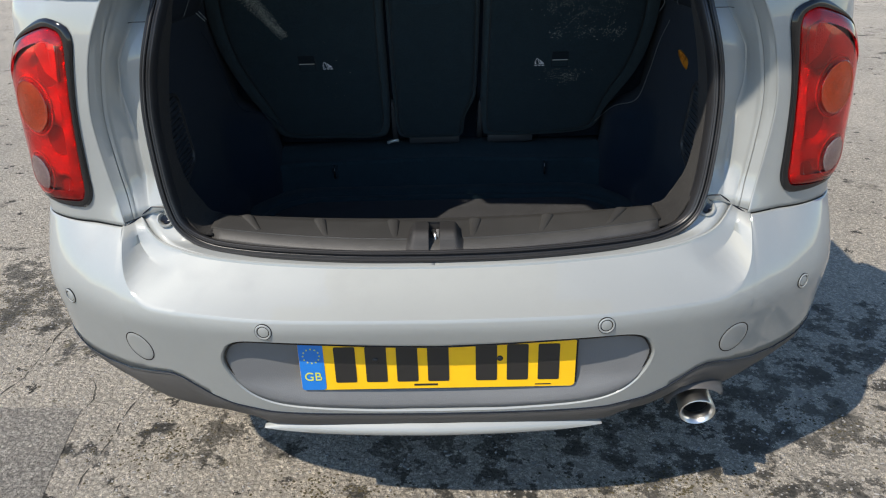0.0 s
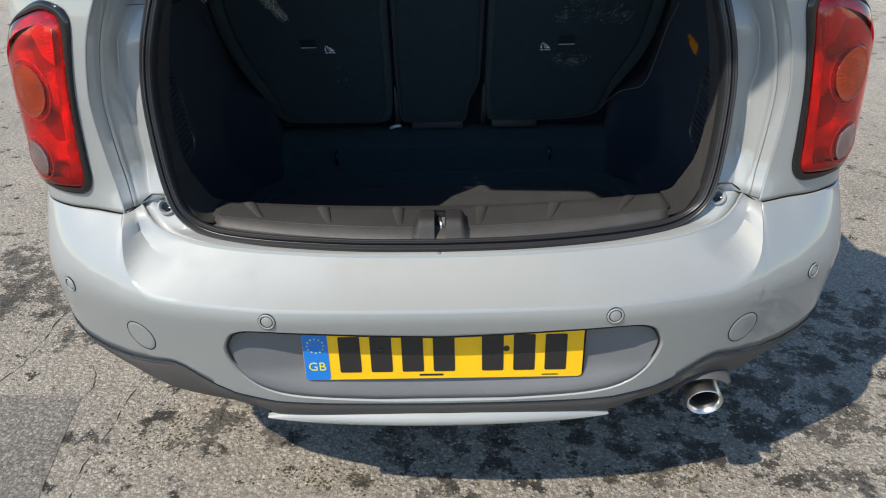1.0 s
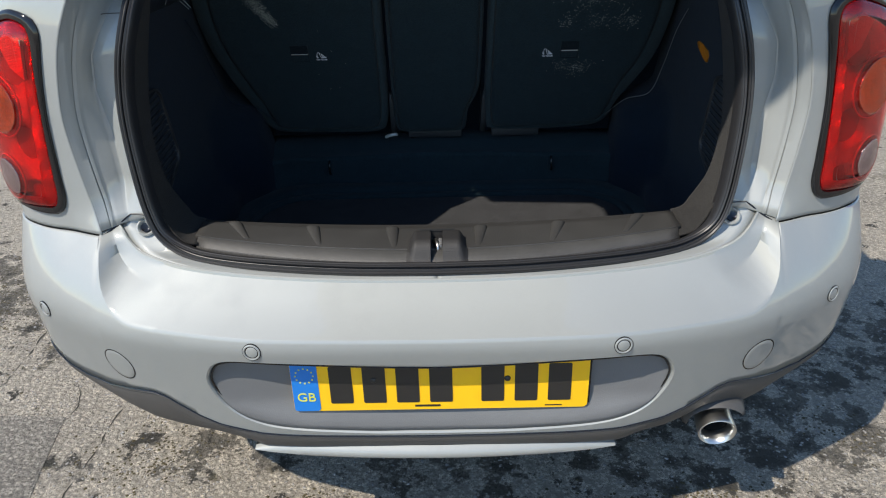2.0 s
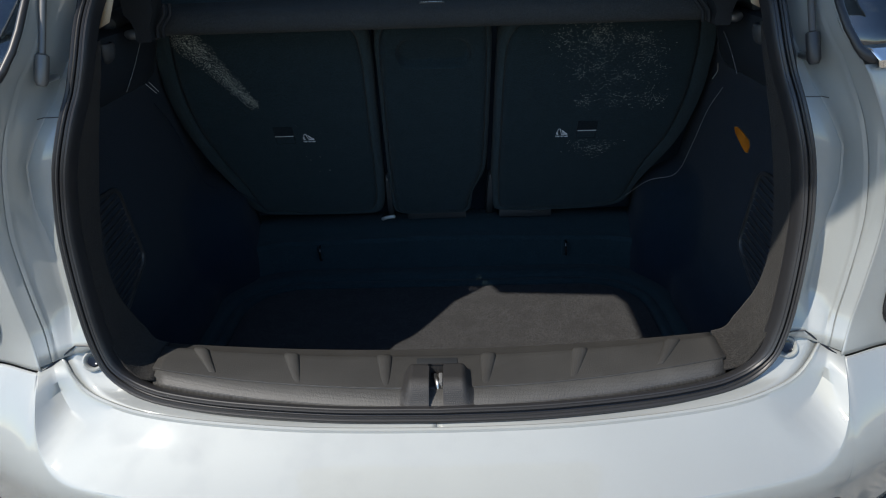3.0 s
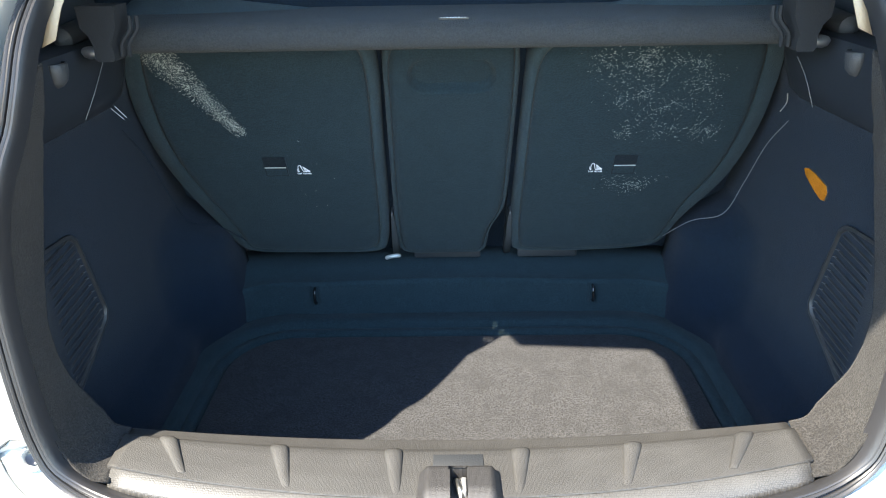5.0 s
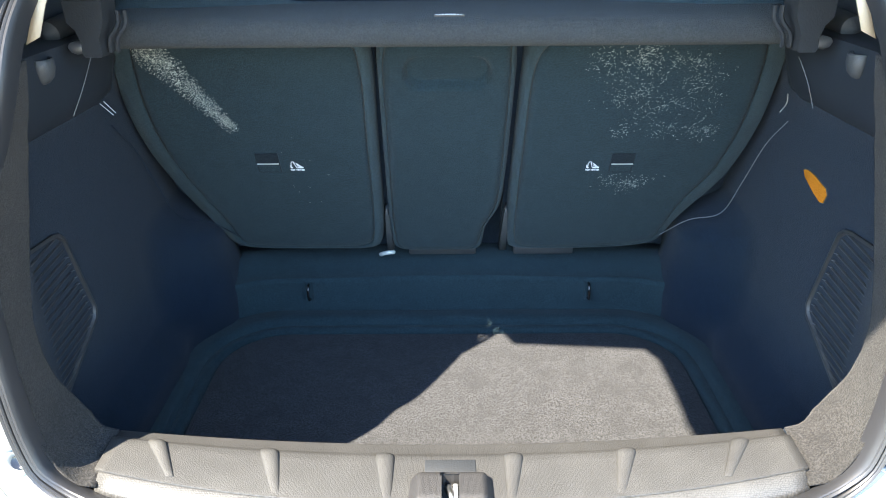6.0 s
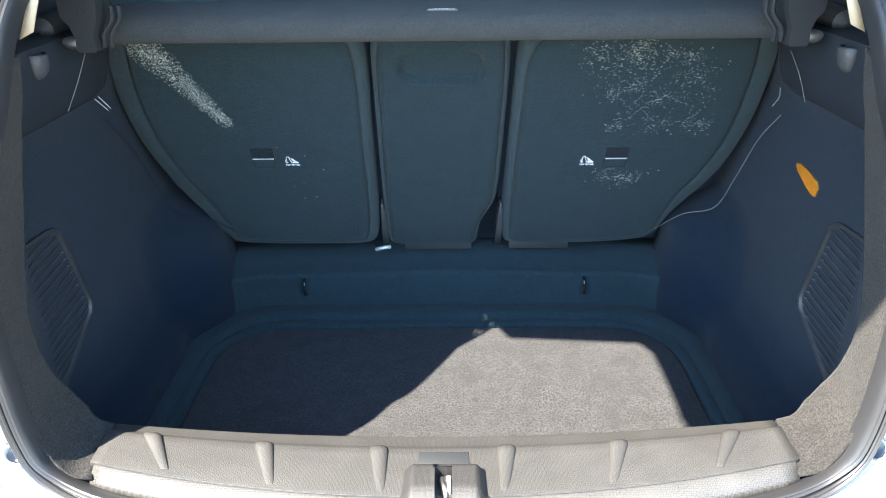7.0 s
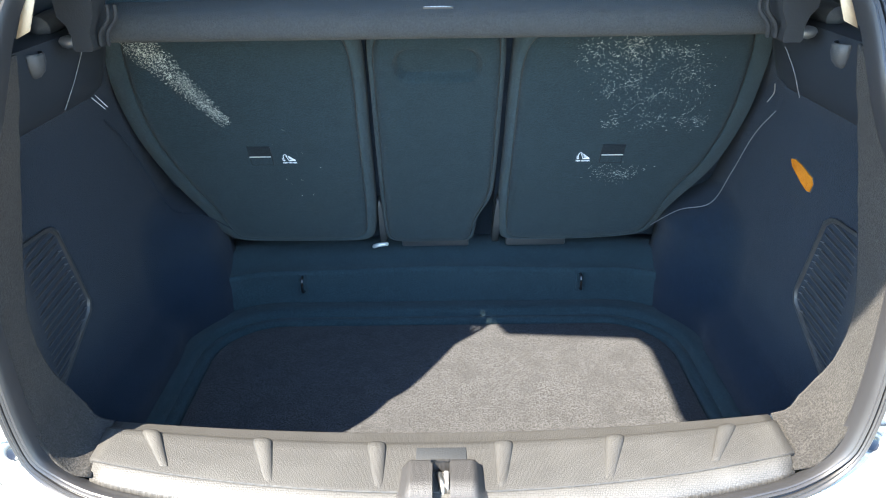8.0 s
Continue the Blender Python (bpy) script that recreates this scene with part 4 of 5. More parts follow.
def make_latch():
    """A rounded hood with a slot through its front and top."""
    xs = np.r_[np.linspace(-.054, -.0115, 14), np.linspace(.0095, .054, 14)]
    ys = np.linspace(.086, .170, 22)
    def high(x, y):
        k = ease((.054 - abs(x)) / .016) * ease((y - .084) / .022) * ease((.172 - y) / .020)
        return .655 + .012 * ease((y - .088) / .03) + .021 * k
    s = Shape()
    for side in (xs[:14], xs[14:]):
        s.rows([[(x, y, high(x, y)) for x in side] for y in ys])
    s.rows([[(x, y, high(x, y)) for x in (-.0115, -.005, .003, .0095)] for y in ys if y > .150])
    for x in (-.0115, .0095):
        s.rows([[(x, y, high(x, y)) for y in ys], [(x, y, .636) for y in ys]])
    s.rows([[(x, .152, high(x, .152)) for x in (-.0115, .0095)], [(x, .152, .636) for x in (-.0115, .0095)]])
    latch = part("latch_cover", s, LATCH_PLASTIC, sill, "grained hood over the boot latch")
    part("latch_slot", Shape().box((-.0110, .100, .628), (.0090, .150, .640)), GLOSS_BLACK, latch)
    part("striker", Shape().tube(curve_through([(-.004, .146, .640), (-.004, .146, .668), (-.002, .138, .674), (.001, .124, .672), (.001, .119, .655)], 4), .0042, 10), STEEL, latch, "steel latch striker")
    part("latch_tongue", Shape().box((.002, .122, .640), (.0085, .148, .676), bevel=.002), RECESS_GREY, latch, "pale latch tongue")
    part("sill_label", Shape().box((-.033, .171, .668), (.031, .193, .6722), bevel=.0006), BRACKET_PLASTIC, sill, "small dark label")


make_latch()


# ---- seat backs ----
SEAT_N = Vector((0, -1, -.52)).normalized()


def seat_point(x, z, out=0.0):
    return Vector((x, .745 - .52 * (z - .88), z)) + SEAT_N * out


def hollow(q):
    """Depth of the oval grab recess in the centre seat back."""
    d = Vector((max(0, abs(q.x + .0025) - .043), q.y - 1.066)).length
    return .016 * ease((.031 - d) / .010)


def make_seat(outline, label, edge):
    """A felt panel inside a rolled border, edge metres wide."""
    pts = [Vector(q) for q in outline]
    loop = evenly(curve_through([*pts, pts[0]], 6)[:-1], 140, closed=True)
    if sum(a.x * b.y - b.x * a.y for a, b in zip(loop, loop[1:])) < 0:
        loop.reverse()
    def drawn_in(m):
        """The outline drawn in; the bolster along the car's side is broad."""
        near, far = shrunk(loop, m, int(m * 700)), shrunk(loop, m + .021, int(m * 700))
        return [a.lerp(b, ease((abs(q.x) - .43) / .07) * ease((m - .001) / .012)) for q, a, b in zip(loop, near, far)]
    def ring(m, out):
        return [seat_point(q.x, q.y, out) for q in drawn_in(m)]
    s = Shape().rows([ring(edge, -.0065), ring(edge + .0012, -.003), ring(edge + .004, .0005), ring(edge + .010, .0033), ring(edge + .016, .004)], closed=True)
    s.dome(drawn_in(edge + .016), lambda q: seat_point(q.x, q.y, .004 - hollow(q)), [k / 80 for k in range(79)])
    seat = part("seat_back", s, SEAT_FELT, car, label)
    roll = [ring(0, -.06), ring(-.001, -.034), ring(0, -.018), ring(edge * .2, -.0095), ring(edge * .5, -.0050), ring(edge * .85, -.0036), ring(edge * .94, -.0044), ring(edge, -.0065)]
    part("seat_border", Shape().rows(roll, closed=True), SEAT_EDGE, seat, "rolled grey cloth border")
    path = ring(edge, -.0055)
    part("seat_piping", Shape().tube([*path, path[0]], .0009, 6, caps=False), INK, seat, "dark seam round the panel")
    return seat


SEAT_L = [(-.36, 1.163), (-.478, 1.166), (-.515, 1.156), (-.537, 1.120), (-.547, 1.070), (-.556, .985), (-.548, .890), (-.514, .783), (-.488, .728), (-.468, .672), (-.440, .648), (-.380, .641), (-.222, .639), (-.165, .641), (-.146, .652), (-.136, .70), (-.132, .80), (-.129, .93), (-.125, 1.03), (-.126, 1.085), (-.133, 1.108), (-.150, 1.135)]
SEAT_M = [(-.100, 1.129), (-.112, 1.106), (-.1165, 1.08), (-.1175, 1.02), (-.120, .90), (-.1225, .75), (-.121, .68), (-.106, .641), (0, .638), (.060, .640), (.070, .66), (.075, .705), (.092, .742), (.103, .775), (.107, .85), (.109, .95), (.110, 1.04), (.1095, 1.08), (.105, 1.106), (.093, 1.129)]
SEAT_R = [(.150, 1.132), (.132, 1.108), (.1235, 1.085), (.1205, 1.028), (.1185, .859), (.1175, .75), (.120, .68), (.125, .650), (.140, .640), (.265, .638), (.384, .645), (.440, .664), (.466, .730), (.524, .835), (.546, .945), (.544, 1.040), (.538, 1.09), (.530, 1.128), (.510, 1.158), (.475, 1.166), (.36, 1.163)]
seat_left = make_seat(SEAT_L, "black felt seat back with pale hairs in a slanting streak", .018)
make_seat(SEAT_M, "narrow black felt centre seat back", .010)
seat_right = make_seat(SEAT_R, "black felt seat back scattered with pale hairs", .0155)

def on_seat(x0, x1, z0, z1, out0, out1):
    s = Shape()
    low, high = [[seat_point(x, z, o) for x, z in ((x0, z0), (x1, z0), (x1, z1), (x0, z1))] for o in (out0, out1)]
    s.rows([low, high], closed=True)
    return s.cap(low[::-1]).cap(high)


for seat, xs, xp, zs, zp in ((seat_left, -.330, -.2795, .888, .882), (seat_right, .3155, .264, .883, .878)):
    # the slot is a raised plate, its inner shade put into the colour
    slot = part("release_slot", on_seat(xs - .021, xs + .021, zs - .020, zs + .022, .004, .0062), SLOT_DARK, seat, "tether anchor slot, its shade in the colour")
    part("slot_flap", on_seat(xs - .019, xs + .019, zs - .018, zs - .0005, .0055, .0066), SEAT_FELT, slot)
    part("tether_bar", Shape().tube([seat_point(xs - .0195, zs + .002, .009), seat_point(xs + .0195, zs + .002, .009)], .0011, 6), BRIGHT_STEEL, slot, "bright steel tether bar")
    tag = part("tether_tag", on_seat(xp - .017, xp + .017, zp - .014, zp + .015, .0045, .0052), SEAT_FELT, seat, "small dark tag with a white pictogram")
    # pictogram: an anchor with its strap beside a seat with a ladder of lines
    def line(pts, w=.0006):
        part("tag_line", Shape().tube([seat_point(xp + a, zp + b, .0056) for a, b in pts], w, 6), WHITE, tag)
    line([(-.0115, .002), (-.0115, -.003), (-.0095, -.005), (-.0075, -.003)])
    line([(-.0095, -.005), (-.0095, .006), (-.0075, .0095), (-.0045, .0095), (-.003, .006)])
    line([(-.0045, .007), (-.0005, -.0045), (.0115, -.0045), (.0115, -.003), (.001, -.003)])
    for k in range(4):
        line([(-.001 + .0005 * k, .0065 - .0022 * k), (.0035 + .0022 * k, .0035 - .0019 * k)], .0005)
    up = Vector((0, -.52, 1)).normalized()
    spot = seat_point(xp, zp - .0095, .0056)
    letters("tag_text", "TOP TETHER", .0046, WHITE, tag, Matrix(((1, up.x * 0, SEAT_N.x, spot.x), (0, up.y, SEAT_N.y, spot.y), (0, up.z, SEAT_N.z, spot.z), (0, 0, 0, 1))), "white print")

# rails, buckles and webbing in the gaps
for x, w in ((-.1262, .006), (.1145, .006)):
    part("seat_gap_rail", on_seat(x - w, x + w, .63, 1.14, -.055, -.035), TRIM_CARPET, car)
    guide = [[seat_point(x + a * k, z, o) for z, k in ((.632, 1.5), (.690, 1.2), (.735, .8), (.752, .3))] for a, o in ((-.006, -.030), (-.0045, -.012), (.0045, -.012), (.006, -.030))]
    part("gap_guide", Shape().rows(guide), PILLAR_PLASTIC, car, "tapered grey belt guide in the gap", thick=.002)
part("seat_catch", Shape().tube(curve_through([(-.150, .886, .627), (-.140, .880, .633), (-.126, .879, .636), (-.118, .884, .634)], 5), [.003] + [.0046] * 14 + [.003], 10), BRIGHT_STEEL, car, "worn bright seat catch")
for x0, x1 in ((-.088, .058), (.14, .27)):
    part("seat_foot", Shape().box((x0, .903, .618), (x1, .915, .640), bevel=.003), DARK_PLASTIC, car, "grey plate under the seat back")

for k in range(2):
    part("seat_latch_bar", Shape().tube([(-.544 + .0065 * k, .59, 1.0335 + .0035 * k), (-.5265 + .0045 * k, .59, 1.0155 + .003 * k)], .0005, 6), BRIGHT_STEEL, car, "thin bright latch bar")
part("seat_wire", Shape().tube(curve_through([(.516, .59, 1.013), (.524, .59, 1.027), (.523, .59, 1.042)], 4), .0010, 6), ROD_GREY, car, "short pale wire loop")
part("seat_backing", on_seat(-.66, .66, .56, 1.20, -.11, -.075), TRIM_CARPET, car)

# pale hairs caught in the felt
def make_hairs(picks):
    s = Shape()
    for x, z, size in picks:
        a = random.uniform(0, 2 * math.pi)
        p = Vector((x, z))
        pts = []
        for k in range(4):
            pts.append((p.x, p.y))
            p = p + Vector((math.cos(a), math.sin(a))) * size / 3
            a += random.uniform(-1.0, 1.0)
        w = .00015
        out = .0056 + .0012 * random.random()
        up = [seat_point(px, pz + w, out) for px, pz in pts]
        dn = [seat_point(px + w * .6, pz - w, out) for px, pz in pts]
        s.rows([up, dn])
    return s


picks = []
random.seed(5)
for _ in range(2600):
    k = 1.05 * random.random() ** 1.5
    w = .030 - .018 * k
    picks.append((-.470 + .092 * k + random.uniform(-w, w) * .9, 1.116 - .145 * k + random.uniform(-w, w) * .75, random.uniform(.0012, .0036)))
for _ in range(9):
    picks.append((random.uniform(-.30, -.22), random.uniform(.79, .95), .004))
part("hair_streak", make_hairs(picks), HAIR, seat_left, "slanting streak of pale hairs", merge=0)["kind"] = "stuff"
picks = []
clumps = [(random.uniform(.235, .455), 1.115 - .165 * random.random() ** 1.2, random.uniform(.008, .02)) for _ in range(46)] + [(random.uniform(.29, .37), random.uniform(.825, .85), .012) for _ in range(8)]
for cx, cz, r in clumps:
    for _ in range(random.randint(10, 42)):
        picks.append((cx + random.gauss(0, r), min(1.125, cz + random.gauss(0, r * .7)), random.uniform(.0012, .0042)))
part("hair_scatter", make_hairs(picks), HAIR, seat_right, "scattered pale hairs", merge=0)["kind"] = "stuff"


# ---- parcel shelf ----
def make_shelf():
    s = Shape()
    sec = [(.62, 1.128), (.53, 1.128), (.512, 1.130), (.503, 1.136), (.500, 1.146), (.502, 1.158), (.510, 1.166), (.53, 1.170), (.62, 1.173), (1.05, 1.176), (1.05, 1.128)]
    xs = np.linspace(-.488, .492, 25)
    rows = [[(x, y + .0 * x, z) for y, z in sec] for x in xs]
    s.rows(rows, closed=True)
    return s.cap(rows[0]).cap(rows[-1])


shelf = tagged(part("parcel_shelf", make_shelf(), SHELF_FELT), "charcoal felt parcel shelf hung above the seat backs", "parcel shelf")
part("shelf_label", Shape().box((-.020, .522, 1.169), (.022, .530, 1.1712)), INK, shelf, "small black label with white print")
for k in range(9):
    part("label_bar", Shape().box((-.018 + .0042 * k, .5235, 1.1710), (-.0152 + .0042 * k, .5255, 1.1716)), WHITE, shelf)
for k in range(4):
    part("label_bar", Shape().box((-.010 + .0055 * k, .5270, 1.1710), (-.0068 + .0055 * k, .5288, 1.1716)), WHITE, shelf)


def make_bracket():
    s = Shape()
    arm = [(.466, 1.127), (.487, 1.127), (.4905, 1.131), (.4895, 1.147), (.494, 1.162), (.503, 1.172), (.504, 1.20), (.452, 1.20), (.455, 1.172), (.465, 1.150), (.4630, 1.138), (.4635, 1.130)]
    rows = [[(x, y, z) for x, z in arm] for y in (.462, .466, .500, .505)]
    s.rows(rows, closed=True).cap(rows[0]).cap(rows[-1])
    for x in (.433, .443):
        s.tube(curve_through([(x - .004, .475, 1.186), (x - .002, .475, 1.168), (x + .012, .475, 1.150), (x + .016, .478, 1.132)], 4), .003, 6)
    return s


both("shelf_bracket", make_bracket(), BRACKET_PLASTIC, car, "charcoal plastic shelf bracket")
both("shelf_pin", Shape().tube([(.490, .470, 1.139), (.499, .469, 1.139), (.505, .469, 1.140), (.509, .469, 1.142)], [.008, .009, .0075, .004], 12), STEEL, car, "pale metal shelf pin")
# bag hook moulded into the upper trim
cup = [[(wall_x(.43, z) - .010 - d * math.sin(radians(a)), .419 + r * math.cos(radians(a)), z) for a in range(0, 181, 15)] for z, r, d in ((1.131, .0150, .010), (1.134, .0165, .0130), (1.132, .0178, .0150), (1.122, .0175, .0150), (1.110, .0140, .0125), (1.103, .0080, .0070), (1.101, .0030, .0020))]
both("bag_hook", Shape().rows(cup), PILLAR_PLASTIC, car, "rounded grey bag hook", thick=.002)
for sx, track in ((1, ((.574, 1.101), (.552, 1.070), (.546, 1.030))), (-1, ((.543, 1.115), (.518, 1.076), (.499, 1.038)))):
    part("shelf_cord", Shape().tube(curve_through([(sx * (wall_x(y, z) - .0165), y, z) for y, z in track], 5), .0006, 6), RECESS_GREY, car, "thin pale parcel shelf cord")

# courtesy lamp and pocket panels in the side trim
def on_wall(y, z, out=0.0):
    return Vector((wall_x(y, z) - out, y, z))


lamp_loop = [(.566, .927), (.552, .931), (.528, .929), (.492, .922), (.486, .914), (.490, .900), (.500, .898), (.522, .904), (.558, .918)]
rows = [[on_wall(y, z, o) for y, z in lamp_loop] for o in (-.004, .005)]
courtesy = part("courtesy_lamp", Shape().rows(rows, closed=True).cap(rows[1]), AMBER, car, "amber courtesy lens set in the side trim")
part("lamp_frame", Shape().tube([on_wall(y, z, .002) for y, z in [*lamp_loop, lamp_loop[0]]], .0022, 6), DARK_PLASTIC, courtesy, "thin dark frame")


def make_pocket():
    loop = [Vector(q) for q in ((.470, .738), (.430, .880), (.412, .893), (.30, .90), (.29, .66), (.345, .665), (.462, .722))]
    loop = evenly([*loop], 40, closed=True)
    rows = [[on_wall(q.x, q.y, o) for q in loop] for o in (-.002, .007)]
    inner = [on_wall(q.x, q.y, .007) for q in [p.lerp(Vector((.38, .79)), .05) for p in loop]]
    back = [on_wall(q.x, q.y, .002) for q in [p.lerp(Vector((.38, .79)), .08) for p in loop]]
    return Shape().rows([*rows, inner, back], closed=True).cap(back)


pockets = both("pocket_panel", make_pocket(), DARK_PLASTIC, car, "ribbed charcoal pocket panel in the side trim")
for k in range(17):
    z = .685 + .0125 * k
    y1 = .455 - (abs(z - .735) * .26 if z > .735 else (.735 - z) * 1.4)
    slat = Shape().tube([on_wall(.305, z - .012, .0035), on_wall(y1, z, .0035)], .0022, 6)
    for ob, host in zip((slat, slat.mirrored()), pockets):
        part("pocket_rib", ob, DARK_PLASTIC, host)

    if 2 < k < 14:
        stitch = Shape().tube([on_wall(y1 + .002, z - .001, .0058), on_wall(y1 - .008, z + .002, .0058)], .0006, 5)
        for ob, host in zip((stitch, stitch.mirrored()), pockets):
            part("pocket_notch", ob, RECESS_GREY, host)

# inner pillar covers with a strip of pale headlining
strip = [[Vector((x, y, z)), Vector((x - w, y + .003, z + up))] for x, y, z, w, up in ((.475, .310, 1.170, .016, .008), (.4565, .310, 1.210, .012, .002), (.435, .330, 1.26, .010, 0), (.410, .360, 1.33, .010, 0))]
both("headlining_strip", Shape().rows(strip), CREAM, car, "cream headlining edge of the rear pillar", thick=.004)
pillar = [[Vector((x - .055, y - .055, z)), Vector((x, y, z)), Vector((x + .012, y + .09, z)), Vector((x + .03, y + .20, z)), Vector((x + .04, y + .60, z))] for x, y, z in ((.556, .285, 1.085), (.555, .30, 1.12), (.548, .325, 1.17), (.538, .345, 1.21), (.518, .40, 1.28), (.49, .47, 1.37))]
both("pillar_trim", Shape().rows(pillar), PILLAR_PLASTIC, car, "charcoal pillar cover", thick=.004)


# ---- tailgate (unseen), struts and the rest of the body ----
for sx in (1, -1):
    foot, top = Vector(((.505 if sx > 0 else .513) * sx, .196, 1.118)), Vector((.475 * sx, .36, 1.56))
    way = (top - foot).normalized()
    strut = part("gas_strut", Shape().tube([foot + way * .03, foot + way * .30], .0046, 10), ROD_GREY if sx < 0 else GREY_TRIM, car, "thin steel gas strut")
    part("strut_body", Shape().tube([foot + way * .30, top], .010, 12), GLOSS_BLACK, strut, "black strut cylinder")
    part("strut_socket", Shape().tube([foot - way * .006, foot, foot + way * .022, foot + way * .034, foot + way * .036], [.0060, .0088, .0092, .0088, .0055], 14), RUBBER if sx > 0 else ROD_GREY, strut, "strut ball socket")
    part("strut_stud", Shape().tube([foot + Vector((.004 * sx, .045, -.002)), foot], .005, 10), STEEL, strut)

HINGE, TIP = Vector((0, .45, 1.50)), Vector((0, -.40, 1.98))


def hatch_point(x, k, out):
    way = TIP - HINGE
    n = Vector((0, -way.z, way.y)).normalized() * -1
    return HINGE + way * k + n * (out + .02 * (1 - (x / .62) ** 2)) + Vector((x, 0, 0))


# half-widths made up so that the unseen edges cut the sunlight in the boot
def hatch_half(k):
    return table([(0, .38), (.40, .374), (.53, .377), (.72, .432), (.89, .486), (.96, .488), (.985, .47), (1, .44)], k)


def make_hatch(k0, k1, half, out0, out1):
    """A slab of the tailgate; k1 and half may depend on the place."""
    s = Shape()
    skin = []
    for o in (out0, out1):
        rows = []
        for e in np.linspace(0, 1, 15):
            row = []
            for f in np.linspace(-1, 1, 17):
                last = k1(f * half(k0)) if callable(k1) else k1
                k = k0 + (last - k0) * e
                row.append(hatch_point(f * half(k), k, o))
            rows.append(row)
        skin.append(rows)
        s.rows(rows)
    for j in (0, -1):
        s.rows([skin[0][j], skin[1][j]])
        s.rows([[r[j] for r in skin[0]], [r[j] for r in skin[1]]])
    return s


tailgate = part("tailgate", make_hatch(.34, 1, hatch_half, 0, .05), PAINT, car, "silver tailgate raised unseen above the boot, outlined to shade it")
# unseen sheet by the hinge, sized to block sun from shelf and floor
part("shading_spoiler", make_hatch(0, lambda x: .562 - .244 * abs(x), lambda k: .620, .004, .046), PAINT, tailgate, "silver roof spoiler, unseen and widened to shade the boot")
part("tailgate_lining", make_hatch(.36, .95, lambda k: hatch_half(k) - .03, -.014, -.002), DARK_PLASTIC, tailgate)

# quarter glass with its bright lower strip
def quarter_glass():
    return Shape().rows([[quarter_point(d, z, -.002) for d in np.linspace(.006, UP_LENGTH, 18)] for z in np.linspace(1.136, 1.43, 14)])


both("quarter_glass", quarter_glass(), GLASS, car, "dark quarter glass", thick=.004)
both("glass_strip", Shape().rows([[quarter_point(d, z, o) for d in np.r_[.010, np.linspace(.014, UP_LENGTH, 24)]] for z, o in ((1.113, 0), (1.114, .006), (1.124, .012), (1.135, .009), (1.140, -.003))]), CHROME, car, "bright strip under the quarter glass", thick=.001)
both("glass_seal", Shape().tube([quarter_point(.012, 1.124, .001), quarter_point(.008, 1.126, .001), quarter_point(.005, 1.131, .001), *[quarter_point(.004, z, .001) for z in np.linspace(1.138, 1.43, 14)]], [.0065, .0075, .007] + [.0055] * 14, 10), RUBBER, car, "black glass seal")

# sides, roof, bonnet and glass farther forward
WHEELS = (.80, 3.395)


def arch(y):
    return max([.0] + [math.sqrt(max(0, .345 ** 2 - (y - w) ** 2)) for w in WHEELS])


def make_side():
    rows = []
    for y in np.linspace(.60, 3.92, 110):
        k = ease((y - 3.3) / .62)
        base = max(.24, .315 + arch(y) if arch(y) > 0 else .24)
        rows.append([(x - .20 * k * k, y, base + (1.03 - base) * f) for x, f in ((.835, 0), (.862, .15), (.868, .45), (.862, .65), (.852, .85), (.838, 1))])
    return Shape().rows(rows)


both("side_panel", make_side(), PAINT, car, "silver painted car side", thick=.004)
SECTIONS = [(.62, .842, 1.03, .60, 1.47), (1.2, .845, 1.03, .59, 1.50), (2.2, .845, 1.03, .58, 1.48), (2.75, .84, 1.03, .60, 1.40)]
both("side_window", Shape().rows([[(a + (b - a) * f, y, z0 + (z1 - z0) * f) for f in np.linspace(0, 1, 7)] for y, a, z0, b, z1 in SECTIONS]), GLASS, car, "dark side glass", thick=.004)
ROOF = [(.425, .38, 1.462), (.50, .52, 1.487), (.62, .60, 1.49), (1.2, .60, 1.53), (2.2, .59, 1.51), (2.75, .60, 1.42)]
part("roof", Shape().rows([[(f * w, y, z + .03 * (1 - f * f)) for f in np.linspace(-1, 1, 17)] for y, w, z in ROOF]), PAINT, car, "silver roof", thick=.02)
part("windscreen", Shape().rows([[(f * (.60 + .16 * k), 2.75 + .55 * k + .06 * (1 - f * f), 1.44 - .40 * k) for f in np.linspace(-1, 1, 13)] for k in np.linspace(0, 1, 7)]), GLASS, car, "windscreen glass", thick=.004)
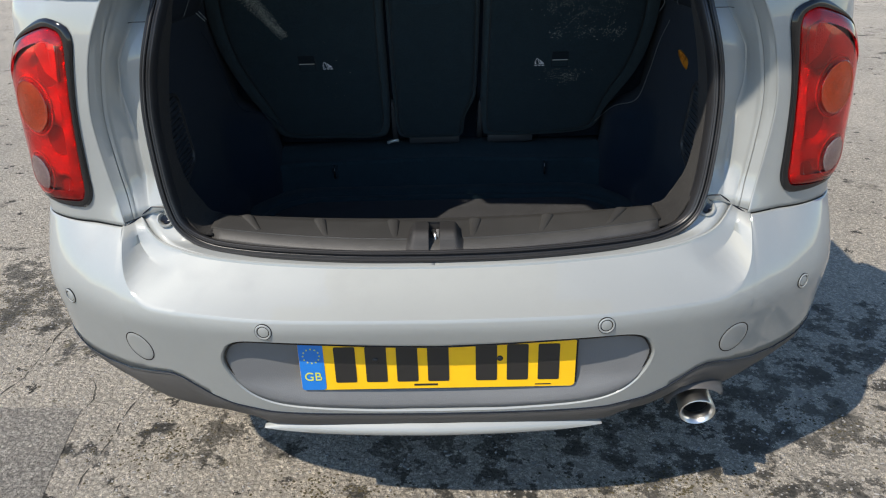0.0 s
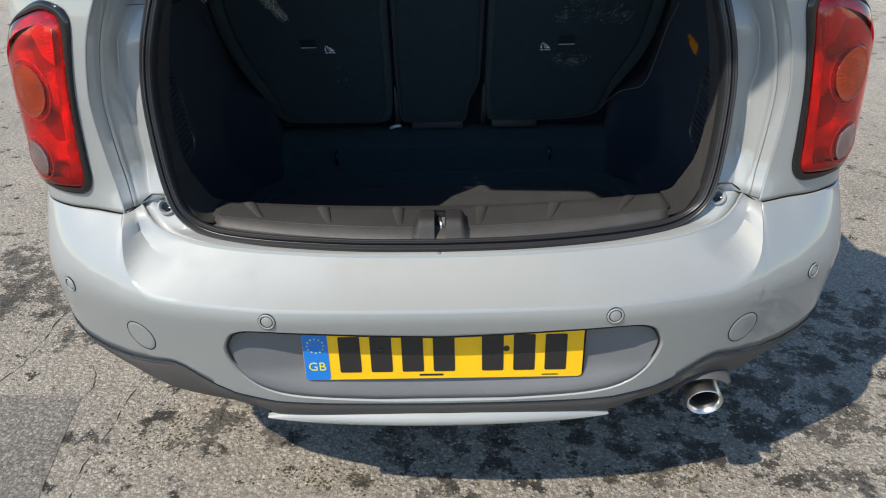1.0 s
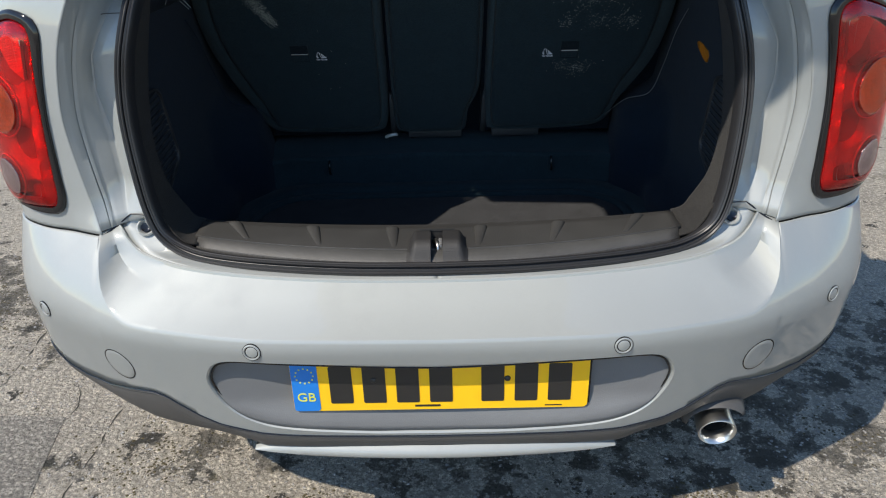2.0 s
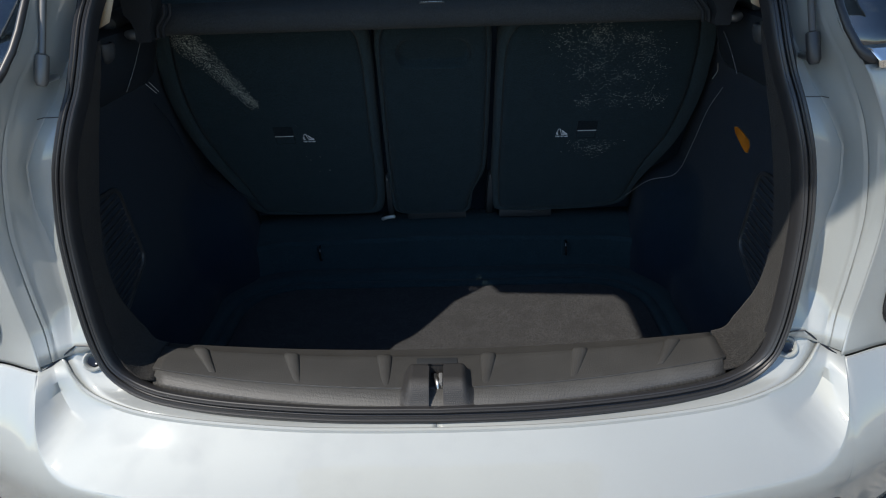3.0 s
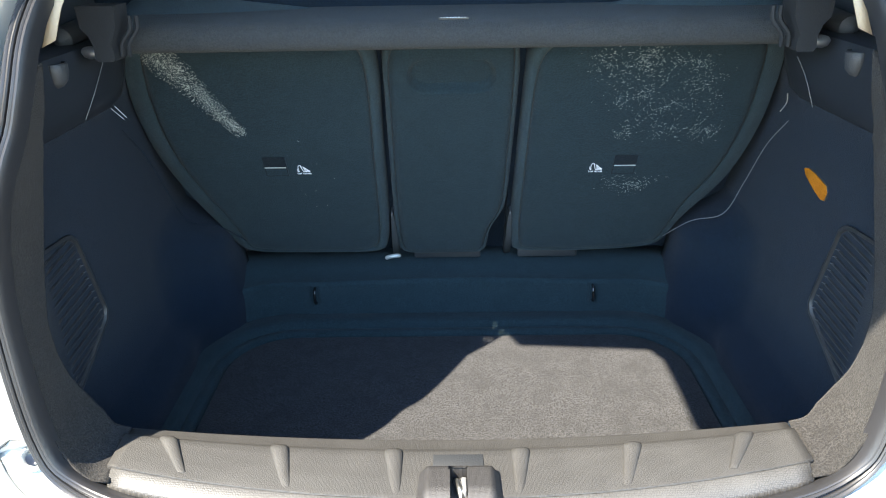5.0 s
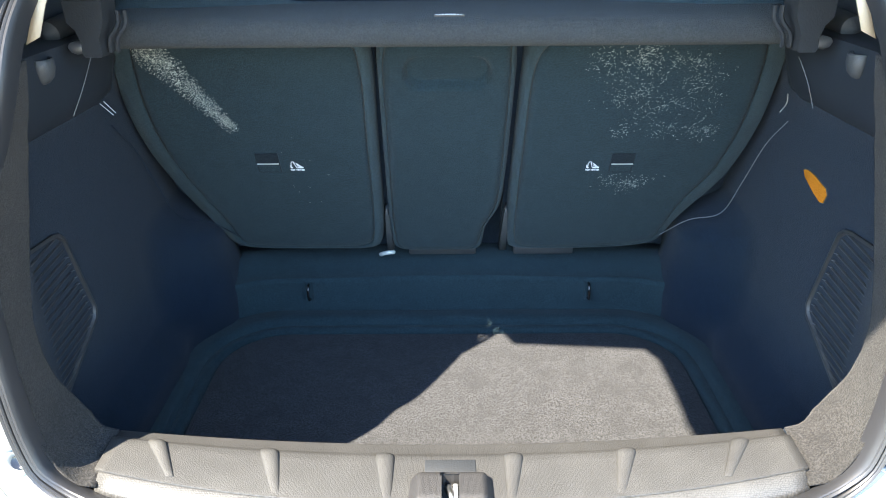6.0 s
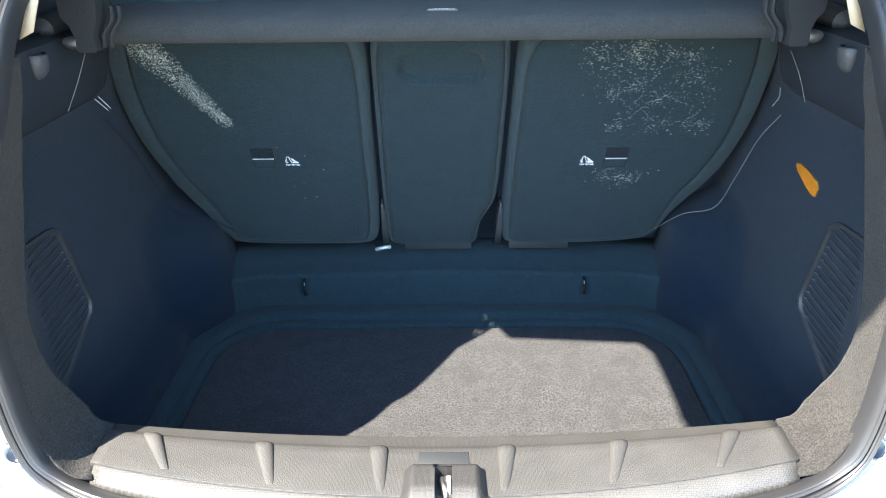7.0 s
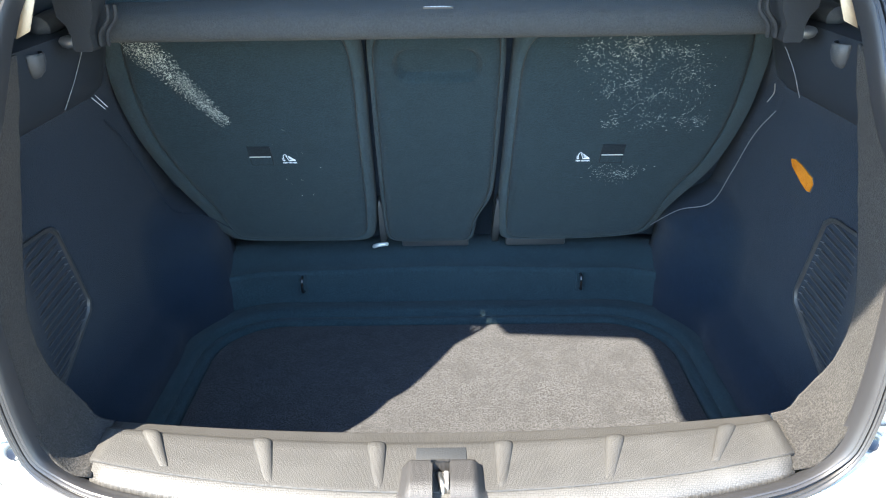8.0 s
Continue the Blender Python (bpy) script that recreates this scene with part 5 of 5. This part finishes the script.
part("bonnet", Shape().rows([[(f * (.84 - .20 * ease((y - 3.3) / .62) ** 2), y, 1.03 - .02 * f * f - .20 * ((y - 2.9) / 1.1) ** 2) for f in np.linspace(-1, 1, 15)] for y in np.linspace(3.2, 3.95, 9)]), PAINT, car, "silver bonnet", thick=.004)
part("front_bumper", Shape().rows([[(f * .66, 3.92 + .12 * (1 - f * f), z) for f in np.linspace(-1, 1, 15)] for z in np.linspace(.25, .86, 8)]), PAINT, car, "silver front bumper", thick=.004)
part("underbody", Shape().box((-.66, .40, .24), (.66, 3.8, .262)), GREY_TRIM, car, "dark underbody")
part("inner_bulkhead", Shape().box((-.66, .40, .262), (.66, .43, .455)), GREY_TRIM, car)


def make_wheel():
    tyre = Shape()
    sec = [(.205, -.09), (.28, -.105), (.312, -.095), (.3175, -.06), (.3175, .06), (.312, .095), (.28, .105), (.205, .09)]
    rings = [[Vector((w, r * math.cos(a), r * math.sin(a))) for a in [2 * math.pi * k / 40 for k in range(40)]] for r, w in sec]
    tyre.rows([*rings, rings[0]], closed=True)
    rim = Shape()
    for r0, w0, r1, w1 in ((.215, .085, .19, .06), (.19, .06, .19, -.08)):
        rim.rows([[Vector((w, r * math.cos(a), r * math.sin(a))) for a in [2 * math.pi * k / 40 for k in range(40)]] for r, w in ((r0, w0), (r1, w1))], closed=True)
    for k in range(5):
        rim.box((.055, -.018, .02), (.078, .018, .195), pose(0, 0, 0, 72 * k), bevel=.004)
    rim.merge(disc_bm(.05, .05), pose(.06, 0, 0, 0, 90))
    return tyre, rim


def disc_bm(r, h):
    bm = bmesh.new()
    bmesh.ops.create_cone(bm, cap_ends=True, segments=24, radius1=r, radius2=r * .9, depth=h)
    return bm


tyre_shape, rim_shape = make_wheel()
tyre_mesh, rim_mesh = tyre_shape.mesh("tyre"), rim_shape.mesh("rim")
for y in WHEELS:
    for sx in (1, -1):
        m = pose(.745 * sx, y, .3175, 0, 0, 0 if sx > 0 else 180)
        wheel = part("wheel", rim_mesh, STEEL, car, "alloy wheel")
        wheel.matrix_basis = m
        part("tyre", tyre_mesh, TYRE, wheel, "black tyre")
